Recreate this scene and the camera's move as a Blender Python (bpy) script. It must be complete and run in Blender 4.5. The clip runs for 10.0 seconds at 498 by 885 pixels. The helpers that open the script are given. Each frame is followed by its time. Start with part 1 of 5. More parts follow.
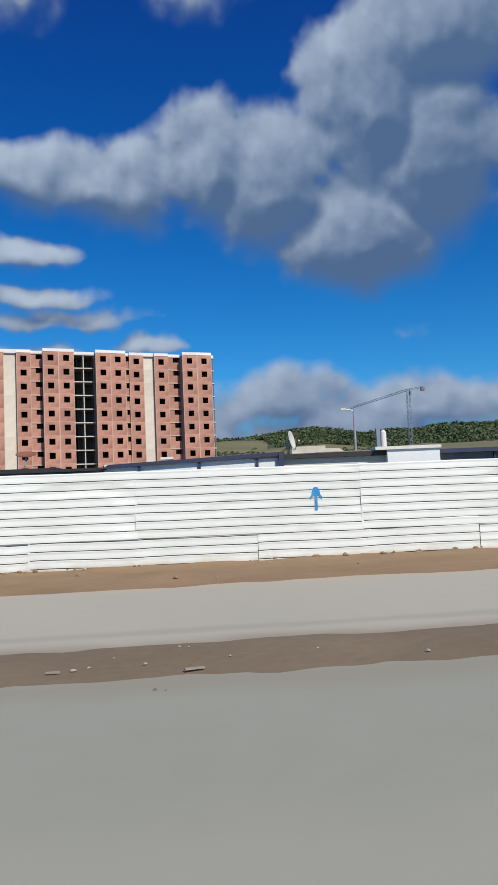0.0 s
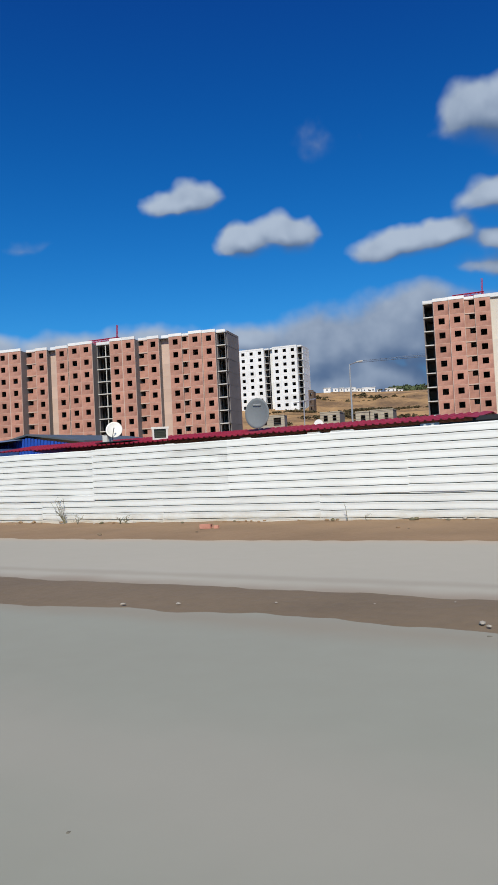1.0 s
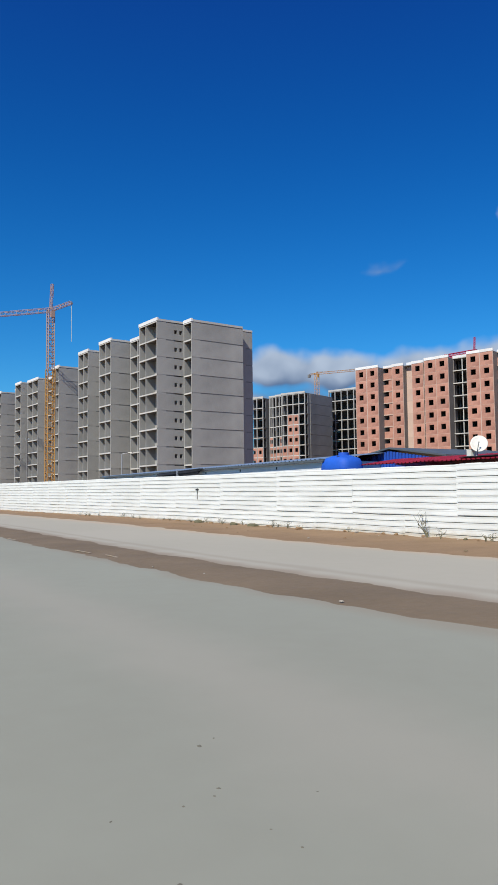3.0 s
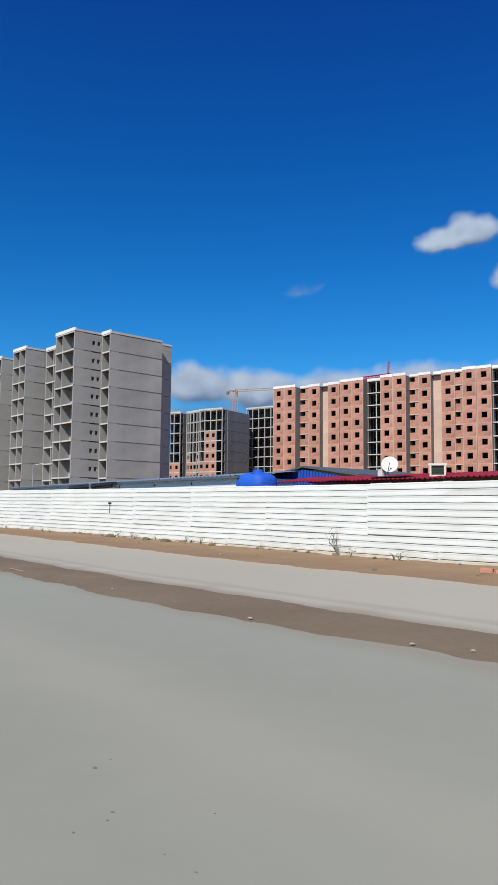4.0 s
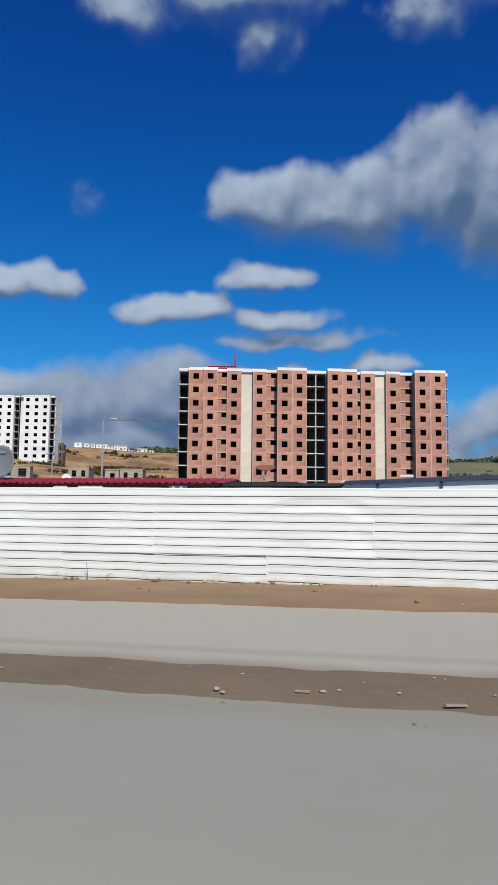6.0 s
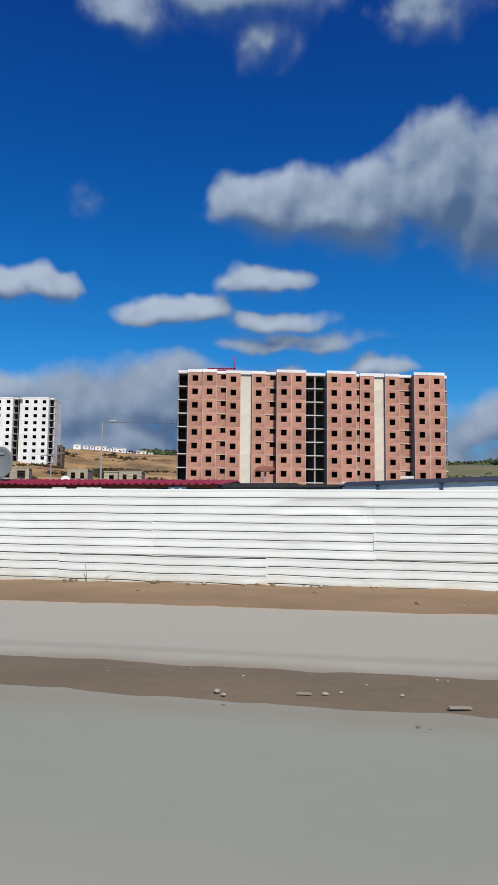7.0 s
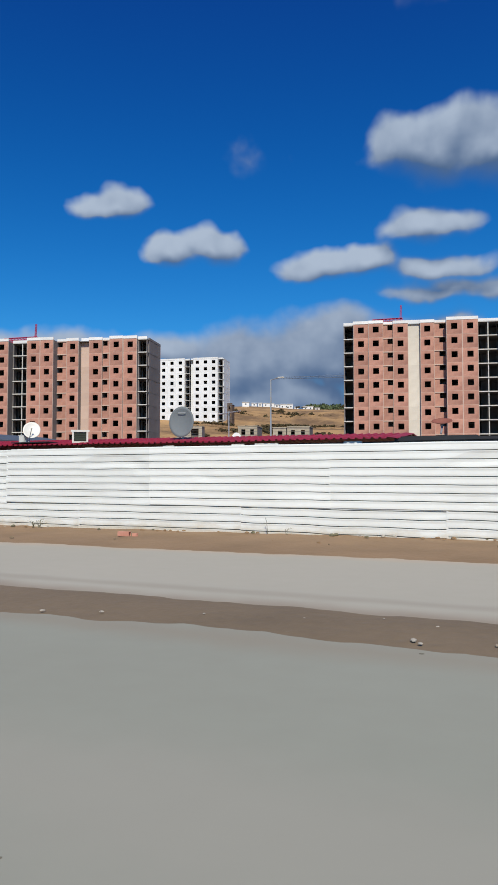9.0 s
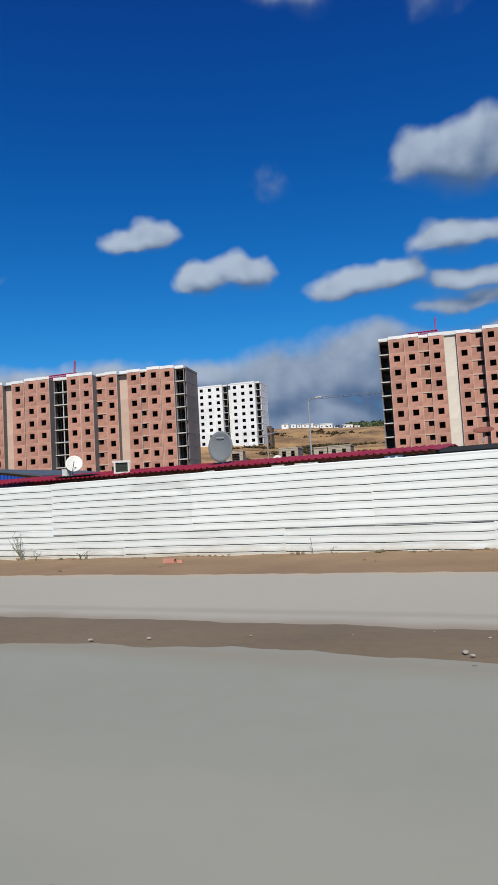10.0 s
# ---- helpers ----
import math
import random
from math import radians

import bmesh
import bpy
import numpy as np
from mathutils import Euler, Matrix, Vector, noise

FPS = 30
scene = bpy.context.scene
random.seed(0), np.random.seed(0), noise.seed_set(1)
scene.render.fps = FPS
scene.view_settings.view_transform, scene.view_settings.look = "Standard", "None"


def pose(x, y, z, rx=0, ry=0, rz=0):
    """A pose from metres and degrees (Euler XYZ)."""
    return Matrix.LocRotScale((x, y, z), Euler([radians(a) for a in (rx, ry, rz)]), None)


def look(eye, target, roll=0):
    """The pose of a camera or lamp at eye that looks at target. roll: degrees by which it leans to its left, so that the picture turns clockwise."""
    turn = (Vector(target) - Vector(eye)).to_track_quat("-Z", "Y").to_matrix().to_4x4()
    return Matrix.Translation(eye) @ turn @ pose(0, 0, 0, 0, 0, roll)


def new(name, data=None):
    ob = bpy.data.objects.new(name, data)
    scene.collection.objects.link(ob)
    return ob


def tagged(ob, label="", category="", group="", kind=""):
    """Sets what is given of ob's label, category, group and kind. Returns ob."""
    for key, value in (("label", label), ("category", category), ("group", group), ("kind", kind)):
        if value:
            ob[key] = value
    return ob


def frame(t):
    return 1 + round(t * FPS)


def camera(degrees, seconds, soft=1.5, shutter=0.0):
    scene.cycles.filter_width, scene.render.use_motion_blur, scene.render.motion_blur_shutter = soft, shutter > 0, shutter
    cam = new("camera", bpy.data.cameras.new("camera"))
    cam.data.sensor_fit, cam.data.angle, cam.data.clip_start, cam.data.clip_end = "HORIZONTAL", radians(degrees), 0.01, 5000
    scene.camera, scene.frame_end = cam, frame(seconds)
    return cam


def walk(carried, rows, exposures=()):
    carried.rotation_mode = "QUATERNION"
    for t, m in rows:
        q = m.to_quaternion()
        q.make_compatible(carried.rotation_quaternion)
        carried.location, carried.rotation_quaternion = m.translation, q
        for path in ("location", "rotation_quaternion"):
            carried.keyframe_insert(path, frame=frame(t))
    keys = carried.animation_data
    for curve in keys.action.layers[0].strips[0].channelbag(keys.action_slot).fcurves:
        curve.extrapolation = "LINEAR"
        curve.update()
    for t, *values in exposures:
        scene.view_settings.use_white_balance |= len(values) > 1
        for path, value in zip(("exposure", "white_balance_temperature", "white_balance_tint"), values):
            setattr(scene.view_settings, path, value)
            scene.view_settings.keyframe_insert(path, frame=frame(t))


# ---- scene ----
cam = camera(37.0, 10.0, soft=1.0)
PATH = [
    (0, (0.382, 0.522, 1.389), (0.696, 2.491, 1.545), -2.5),
    (0.5, (0.237, 0.631, 1.372), (-0.108, 2.598, 1.483), -3.4),
    (1, (0.207, 0.755, 1.374), (-0.721, 2.525, 1.446), -2.9),
    (1.5, (0.149, 0.745, 1.377), (-1.019, 2.367, 1.457), -1.2),
    (2, (0.097, 0.668, 1.365), (-1.363, 2.032, 1.434), 1.2),
    (2.5, (-0.051, 0.632, 1.357), (-1.672, 1.796, 1.492), 0.6),
    (2.7, (-0.08, 0.636, 1.358), (-1.704, 1.796, 1.493), -0.6),
    (3.8, (-0.173, 0.674, 1.35), (-1.771, 1.865, 1.522), 0.5),
    (4, (-0.141, 0.713, 1.343), (-1.62, 2.047, 1.526), 0.6),
    (4.5, (-0.004, 0.877, 1.333), (-1.09, 2.548, 1.503), 1.3),
    (5, (0.039, 0.898, 1.344), (-0.694, 2.751, 1.508), 1.6),
    (5.5, (0.142, 0.891, 1.364), (-0.22, 2.846, 1.579), -0.0),
    (5.7, (0.143, 0.888, 1.369), (-0.147, 2.855, 1.579), 0.6),
    (6.8, (0.121, 0.955, 1.349), (-0.183, 2.917, 1.59), 0.5),
    (7, (0.114, 0.969, 1.348), (-0.176, 2.935, 1.57), 0.6),
    (7.5, (0.095, 0.999, 1.353), (-0.214, 2.962, 1.585), 0.4),
    (8, (0.042, 0.943, 1.353), (-0.445, 2.876, 1.517), -0.1),
    (8.5, (-0.017, 0.874, 1.355), (-0.568, 2.792, 1.483), -0.6),
    (9, (-0.048, 0.795, 1.344), (-0.77, 2.658, 1.442), 0.0),
    (9.5, (-0.001, 0.776, 1.317), (-0.898, 2.562, 1.403), -2.1),
    (10, (-0.012, 0.828, 1.304), (-0.832, 2.645, 1.467), -3.2),
]
EXPOSURE = [(0, 0.10), (1.0, 0.06), (1.5, 0.01), (2.0, 0.04), (2.5, 0.18), (4.0, 0.23), (4.5, 0.18), (5.5, 0.09), (7.5, 0.05), (10, 0.05)]
walk(cam, [(t, look(eye, target, roll)) for t, eye, target, roll in PATH], EXPOSURE)

# ---- sky and sun ----
SUN_AZ, SUN_EL = 156.0, 46.0        # clockwise from +y, seen from above


def link(nt, a, b):
    nt.links.new(a, b)


def cloud_field(blobs):
    """A node group: direction as (azimuth, elevation) in degrees -> cloud thickness."""
    g = bpy.data.node_groups.new("cloud_field", "ShaderNodeTree")
    g.interface.new_socket("Place", in_out="INPUT", socket_type="NodeSocketVector")
    g.interface.new_socket("Thickness", in_out="OUTPUT", socket_type="NodeSocketFloat")
    gi, go = g.nodes.new("NodeGroupInput"), g.nodes.new("NodeGroupOutput")
    warp = g.nodes.new("ShaderNodeTexNoise")
    warp.inputs["Scale"].default_value, warp.inputs["Detail"].default_value = 0.24, 2.5
    warp.inputs["Roughness"].default_value = 0.5
    sub = g.nodes.new("ShaderNodeVectorMath"); sub.operation = "SUBTRACT"
    sub.inputs[1].default_value = (0.5, 0.5, 0.5)
    mul = g.nodes.new("ShaderNodeVectorMath"); mul.operation = "MULTIPLY"
    mul.inputs[1].default_value = (4.4, 2.6, 0)
    add = g.nodes.new("ShaderNodeVectorMath"); add.operation = "ADD"
    link(g, gi.outputs[0], warp.inputs["Vector"]); link(g, warp.outputs["Color"], sub.inputs[0])
    link(g, sub.outputs[0], mul.inputs[0]); link(g, gi.outputs[0], add.inputs[0]); link(g, mul.outputs[0], add.inputs[1])
    last = None
    for az, el, w, h, top in blobs:
        a = g.nodes.new("ShaderNodeVectorMath"); a.operation = "SUBTRACT"; a.inputs[1].default_value = (az, el, 0)
        b = g.nodes.new("ShaderNodeVectorMath"); b.operation = "MULTIPLY"; b.inputs[1].default_value = (1 / w, 1 / h, 0)
        c = g.nodes.new("ShaderNodeVectorMath"); c.operation = "LENGTH"
        d = g.nodes.new("ShaderNodeMath"); d.operation = "MULTIPLY_ADD"
        d.inputs[1].default_value, d.inputs[2].default_value = -top, top
        link(g, add.outputs[0], a.inputs[0]); link(g, a.outputs[0], b.inputs[0]); link(g, b.outputs[0], c.inputs[0])
        link(g, c.outputs["Value"], d.inputs[0])
        y = g.nodes.new("ShaderNodeSeparateXYZ")
        lo = g.nodes.new("ShaderNodeMath"); lo.operation = "MINIMUM"; lo.inputs[1].default_value = 0.0
        flat = g.nodes.new("ShaderNodeMath"); flat.operation = "MULTIPLY_ADD"; flat.inputs[1].default_value = 0.42 * top   # flatter bases
        link(g, b.outputs[0], y.inputs[0]); link(g, y.outputs["Y"], lo.inputs[0])
        link(g, lo.outputs[0], flat.inputs[0]); link(g, d.outputs[0], flat.inputs[2])
        d = flat
        if last is None:
            last = d.outputs[0]
        else:
            m = g.nodes.new("ShaderNodeMath"); m.operation = "SMOOTH_MAX"; m.inputs[2].default_value = 0.3
            link(g, last, m.inputs[0]); link(g, d.outputs[0], m.inputs[1]); last = m.outputs[0]
    fine = g.nodes.new("ShaderNodeTexNoise")
    fine.inputs["Scale"].default_value, fine.inputs["Detail"].default_value = 0.30, 3.4
    fine.inputs["Roughness"].default_value = 0.5
    link(g, gi.outputs[0], fine.inputs["Vector"])
    e = g.nodes.new("ShaderNodeMath"); e.operation = "MULTIPLY_ADD"
    e.inputs[1].default_value, e.inputs[2].default_value = 0.56, -0.26
    link(g, fine.outputs[0], e.inputs[0])
    f = g.nodes.new("ShaderNodeMath"); f.operation = "ADD"
    link(g, last, f.inputs[0]); link(g, e.outputs[0], f.inputs[1])
    link(g, f.outputs[0], go.inputs[0])
    return g


BLOBS = []


def cloud(*puffs):
    """Puffs of one cloud: azimuth, elevation, half width, half height in degrees, thickness."""
    BLOBS.extend(puffs)


# a broad grey cloud with a dark flat base
cloud((-8.2, 23.6, 4.2, 2.8, 1.05), (-2.3, 23.3, 6.6, 3.7, 1.2), (-6.7, 23.4, 6.0, 3.4, 1.1), (0.5, 22.8, 7.1, 4.6, 1.2), (6.8, 24.1, 5.4, 6.3, 1.5),
      (11.6, 22.6, 7.5, 7.3, 1.6), (19.9, 27.2, 7.2, 8.7, 1.8), (18.9, 18.9, 8.9, 6.6, 1.9), (24.4, 23.7, 7.2, 9.3, 1.9), (25.9, 31.6, 9.0, 6.7, 1.8))
# small puffs under it
cloud((-7.7, 18.5, 4.4, 1.7, 0.95), (-15.3, 16.1, 4.2, 1.6, 1.0), (-12.2, 16.3, 3.1, 1.8, 1.1), (-6.4, 15.5, 5.7, 1.4, 0.8), (-5.5, 14.1, 7.9, 1.2, 0.7),
      (1.5, 12.3, 3.6, 1.1, 0.75))
# the bank behind the hill
cloud((-21.5, 8.2, 5.5, 4.7, 1.0), (-15.1, 8.6, 7.4, 5.2, 1.1), (-7.7, 9.5, 7.8, 3.8, 0.9), (-19.4, 5.8, 15.6, 5.1, 1.2), (-27.7, 9.4, 5.3, 2.0, 0.7))
# small cumulus
cloud((-31.8, 20.1, 3.2, 1.6, 1.05), (-26.8, 17.0, 3.2, 1.6, 1.05), (-23.9, 17.4, 2.9, 1.8, 1.05))
# high cloud
cloud((-18.5, 35.7, 5.5, 2.4, 0.55), (-10.2, 37.1, 10.3, 3.4, 0.7), (-7.6, 34.4, 3.9, 2.8, 0.55), (5.9, 35.6, 5.1, 2.7, 0.5))
# wisps
cloud((-20.8, 23.5, 1.8, 0.7, 0.06), (-43.7, 17.0, 1.9, 0.6, 0.12), (21.6, 11.8, 1.9, 0.9, 0.15))
# the bank low in the west
cloud((-51.8, 9.1, 3.7, 2.6, 1.0), (-47.9, 8.9, 3.9, 2.1, 0.95), (-40.7, 9.0, 6.0, 2.3, 0.85), (-34.2, 9.1, 4.9, 2.4, 0.85), (-47.4, 6.5, 12.0, 2.7, 1.0))
# the bank low in the east
cloud((11.8, 7.1, 7.3, 3.5, 0.9), (22.8, 6.2, 8.6, 3.3, 0.9), (17.7, 4.9, 18.0, 4.8, 0.95))

world = bpy.data.worlds.new("sky")
scene.world = world
world.use_nodes = True
nt = world.node_tree
bg = nt.nodes["Background"]
sky = nt.nodes.new("ShaderNodeTexSky")
sky.sky_type, sky.sun_disc = "NISHITA", False
sky.sun_elevation, sky.sun_rotation = radians(SUN_EL), radians(SUN_AZ)
sky.air_density, sky.dust_density, sky.ozone_density = 1.0, 0.5, 3.0
tint = nt.nodes.new("ShaderNodeHueSaturation")
tint.inputs["Saturation"].default_value, tint.inputs["Value"].default_value = 1.18, 1.05
deep = nt.nodes.new("ShaderNodeMix"); deep.data_type, deep.blend_type = "RGBA", "MULTIPLY"
deep.inputs["Factor"].default_value = 1.0
link(nt, sky.outputs[0], deep.inputs["A"]); link(nt, deep.outputs[2], tint.inputs["Color"])
geo = nt.nodes.new("ShaderNodeTexCoord")
sep = nt.nodes.new("ShaderNodeSeparateXYZ")
link(nt, geo.outputs["Generated"], sep.inputs[0])
azi = nt.nodes.new("ShaderNodeMath"); azi.operation = "ARCTAN2"
link(nt, sep.outputs["X"], azi.inputs[0]); link(nt, sep.outputs["Y"], azi.inputs[1])
ele = nt.nodes.new("ShaderNodeMath"); ele.operation = "ARCSINE"
link(nt, sep.outputs["Z"], ele.inputs[0])
com = nt.nodes.new("ShaderNodeCombineXYZ")
for k, n in enumerate((azi, ele)):
    deg = nt.nodes.new("ShaderNodeMath"); deg.operation = "DEGREES"
    link(nt, n.outputs[0], deg.inputs[0]); link(nt, deg.outputs[0], com.inputs[k])
height = nt.nodes.new("ShaderNodeMapRange")        # the blue deepens with height
height.inputs["From Min"].default_value, height.inputs["From Max"].default_value = radians(6), radians(36)
link(nt, ele.outputs[0], height.inputs[0])
blue = nt.nodes.new("ShaderNodeMix"); blue.data_type = "RGBA"
blue.inputs["A"].default_value, blue.inputs["B"].default_value = (0.48, 0.80, 1.04, 1), (0.47, 0.51, 0.875, 1)
link(nt, height.outputs[0], blue.inputs["Factor"]); link(nt, blue.outputs[2], deep.inputs["B"])
field = cloud_field(BLOBS)
here = nt.nodes.new("ShaderNodeGroup")
here.node_tree = field
link(nt, com.outputs[0], here.inputs[0])
above, lift = nt.nodes.new("ShaderNodeGroup"), nt.nodes.new("ShaderNodeVectorMath")
above.node_tree, lift.operation = field, "ADD"
lift.inputs[1].default_value = (-0.45, 1.25, 0)    # how much cloud lies towards the light
link(nt, com.outputs[0], lift.inputs[0]); link(nt, lift.outputs[0], above.inputs[0])
billow = nt.nodes.new("ShaderNodeTexNoise")
billow.inputs["Scale"].default_value, billow.inputs["Detail"].default_value = 0.34, 3.0
link(nt, com.outputs[0], billow.inputs["Vector"])
total = nt.nodes.new("ShaderNodeMath"); total.operation = "MULTIPLY_ADD"; total.inputs[1].default_value = -0.45
slope = nt.nodes.new("ShaderNodeMath"); slope.operation = "SUBTRACT"     # tops face the light, bases turn from it
link(nt, above.outputs[0], slope.inputs[0]); link(nt, here.outputs[0], slope.inputs[1])
thick = nt.nodes.new("ShaderNodeMath"); thick.operation = "MULTIPLY"; thick.inputs[1].default_value = 0.36
link(nt, above.outputs[0], thick.inputs[0])
turned = nt.nodes.new("ShaderNodeMath"); turned.operation = "MULTIPLY_ADD"; turned.inputs[1].default_value = 1.15
link(nt, slope.outputs[0], turned.inputs[0]); link(nt, thick.outputs[0], turned.inputs[2])
link(nt, billow.outputs[0], total.inputs[0]); link(nt, turned.outputs[0], total.inputs[2])
cover = nt.nodes.new("ShaderNodeMapRange"); cover.interpolation_type = "SMOOTHSTEP"
cover.inputs["From Min"].default_value = 0.0
link(nt, here.outputs[0], cover.inputs[0])
soft = nt.nodes.new("ShaderNodeMapRange")
soft.inputs["From Min"].default_value, soft.inputs["From Max"].default_value = -0.14, 0.26
soft.inputs["To Min"].default_value, soft.inputs["To Max"].default_value = 0.40, 1.0
link(nt, slope.outputs[0], soft.inputs[0]); link(nt, soft.outputs[0], cover.inputs["From Max"])
lit = nt.nodes.new("ShaderNodeMapRange"); lit.interpolation_type = "SMOOTHSTEP"
lit.inputs["From Min"].default_value, lit.inputs["From Max"].default_value = -1.20, 0.50
lit.inputs["To Min"].default_value, lit.inputs["To Max"].default_value = 1.0, 0.0
link(nt, total.outputs[0], lit.inputs[0])
shade = nt.nodes.new("ShaderNodeMix"); shade.data_type = "RGBA"
shade.inputs["A"].default_value, shade.inputs["B"].default_value = (0.74, 1.34, 2.55, 1), (4.0, 4.8, 6.0, 1)
link(nt, lit.outputs[0], shade.inputs["Factor"])
mixs = nt.nodes.new("ShaderNodeMix"); mixs.data_type = "RGBA"
link(nt, cover.outputs[0], mixs.inputs["Factor"]); link(nt, tint.outputs[0], mixs.inputs["A"]); link(nt, shade.outputs[2], mixs.inputs["B"])
link(nt, mixs.outputs[2], bg.inputs["Color"])
bg.inputs["Strength"].default_value = 0.10

sun = new("sun", bpy.data.lights.new("sun", "SUN"))
sun.data.energy, sun.data.angle, sun.data.color = 4.15, radians(0.53), (1.0, 0.955, 0.81)
_a, _e = radians(SUN_AZ), radians(SUN_EL)
sun.matrix_world = look((math.sin(_a) * math.cos(_e) * 50, math.cos(_a) * math.cos(_e) * 50, math.sin(_e) * 50), (0, 0, 0))


# ---- materials ----
def material(name, base, second, rough=0.85, scale=1.0, fine=20.0, bump=0.25, metal=0.0, vary=0.08, spread=0.5):
    """Two-scale mottling between two colours, fine relief, and a little change from object to object."""
    m = bpy.data.materials.new(name)
    m.use_nodes = True
    t = m.node_tree
    p = t.nodes["Principled BSDF"]
    p.inputs["Roughness"].default_value, p.inputs["Metallic"].default_value = rough, metal
    tc = t.nodes.new("ShaderNodeTexCoord")
    a, b = t.nodes.new("ShaderNodeTexNoise"), t.nodes.new("ShaderNodeTexNoise")
    for n, sc in ((a, scale), (b, fine)):
        n.inputs["Scale"].default_value, n.inputs["Detail"].default_value = sc, 6.0
        link(t, tc.outputs["Object"], n.inputs["Vector"])
    add = t.nodes.new("ShaderNodeMath"); add.operation = "MULTIPLY_ADD"; add.inputs[1].default_value = 0.35
    link(t, b.outputs[0], add.inputs[0]); link(t, a.outputs[0], add.inputs[2])
    rng = t.nodes.new("ShaderNodeMapRange")
    rng.inputs["From Min"].default_value, rng.inputs["From Max"].default_value = 0.68 - spread / 2, 0.68 + spread / 2
    link(t, add.outputs[0], rng.inputs[0])
    mix = t.nodes.new("ShaderNodeMix"); mix.data_type = "RGBA"
    mix.inputs["A"].default_value, mix.inputs["B"].default_value = (*base, 1), (*second, 1)
    link(t, rng.outputs[0], mix.inputs["Factor"])
    info = t.nodes.new("ShaderNodeObjectInfo")
    hsv = t.nodes.new("ShaderNodeHueSaturation")
    val = t.nodes.new("ShaderNodeMapRange")
    val.inputs["To Min"].default_value, val.inputs["To Max"].default_value = 1 - vary, 1 + vary
    link(t, info.outputs["Random"], val.inputs[0]); link(t, val.outputs[0], hsv.inputs["Value"])
    link(t, mix.outputs[2], hsv.inputs["Color"]); link(t, hsv.outputs[0], p.inputs["Base Color"])
    bp = t.nodes.new("ShaderNodeBump"); bp.inputs["Strength"].default_value, bp.inputs["Distance"].default_value = bump, 0.02
    link(t, b.outputs[0], bp.inputs["Height"]); link(t, bp.outputs[0], p.inputs["Normal"])
    return m


BRICK = material("brick_panel", (0.49, 0.255, 0.19), (0.34, 0.165, 0.125), 0.9, 0.55, 5, 0.4, vary=0.13, spread=0.34)
BRICKJOINT = material("pink_mortar", (0.58, 0.40, 0.32), (0.44, 0.28, 0.215), 0.9, 0.7, 5)
CREAM = material("cream_concrete", (0.70, 0.645, 0.56), (0.56, 0.505, 0.43), 0.9, 0.4, 6)
EDGE = material("pale_mortar", (0.56, 0.42, 0.35), (0.46, 0.34, 0.28), 0.9, 0.6, 8)
WHITEPAINT = material("white_paint", (0.80, 0.80, 0.80), (0.68, 0.68, 0.67), 0.7, 0.4, 7, 0.1)
GREY = material("grey_concrete", (0.38, 0.375, 0.36), (0.27, 0.268, 0.26), 0.92, 0.25, 5, 0.2, vary=0.06)
# bare concrete; also carries the shade of undersides and deep interiors
GREYDARK = material("raw_concrete_and_shade", (0.20, 0.20, 0.20), (0.13, 0.13, 0.135), 0.92, 0.3, 5)
SLAB = material("slab_concrete", (0.58, 0.57, 0.54), (0.45, 0.44, 0.42), 0.9, 0.5, 6)
FENCE = material("white_sheet_metal", (0.84, 0.85, 0.815), (0.75, 0.755, 0.71), 0.55, 0.5, 5, 0.05, vary=0.04, spread=0.6)
FENCEFOOT = material("muddied_sheet_metal", (0.84, 0.85, 0.815), (0.75, 0.755, 0.71), 0.55, 0.5, 5, 0.05, vary=0.04, spread=0.6)


def splashes(m, top, colour):
    """Dried mud splashed up from the ground, ragged and streaky, to about the height top."""
    t = m.node_tree
    p = t.nodes["Principled BSDF"]
    before = p.inputs["Base Color"].links[0].from_socket
    tc, sp = t.nodes.new("ShaderNodeTexCoord"), t.nodes.new("ShaderNodeSeparateXYZ")
    link(t, tc.outputs["Object"], sp.inputs[0])
    mp = t.nodes.new("ShaderNodeMapping"); mp.inputs["Scale"].default_value = (1.0, 1.0, 2.5)
    link(t, tc.outputs["Object"], mp.inputs[0])
    no = t.nodes.new("ShaderNodeTexNoise"); no.inputs["Scale"].default_value, no.inputs["Detail"].default_value, no.inputs["Roughness"].default_value = 1.6, 8.0, 0.7
    link(t, mp.outputs[0], no.inputs["Vector"])
    up = t.nodes.new("ShaderNodeMath"); up.operation = "MULTIPLY_ADD"; up.inputs[1].default_value = -1.4 * top
    link(t, no.outputs[0], up.inputs[0]); link(t, sp.outputs["Z"], up.inputs[2])
    rg = t.nodes.new("ShaderNodeMapRange"); rg.interpolation_type = "SMOOTHSTEP"
    rg.inputs["From Min"].default_value, rg.inputs["From Max"].default_value = -0.75 * top, 0.15 * top
    rg.inputs["To Min"].default_value, rg.inputs["To Max"].default_value = 0.75, 0.0
    link(t, up.outputs[0], rg.inputs[0])
    mx = t.nodes.new("ShaderNodeMix"); mx.data_type = "RGBA"; mx.inputs["B"].default_value = (*colour, 1)
    link(t, rg.outputs[0], mx.inputs["Factor"]); link(t, before, mx.inputs["A"]); link(t, mx.outputs[2], p.inputs["Base Color"])


splashes(FENCEFOOT, 0.5, (0.52, 0.43, 0.29))
ROAD = material("dusty_concrete_road", (0.298, 0.303, 0.246), (0.262, 0.258, 0.208), 0.9, 0.18, 3, 0.15, vary=0.0, spread=0.7)
ROADFAR = material("pale_dusty_road", (0.42, 0.388, 0.315), (0.368, 0.343, 0.275), 0.92, 0.15, 3, 0.15, vary=0.0, spread=0.7)


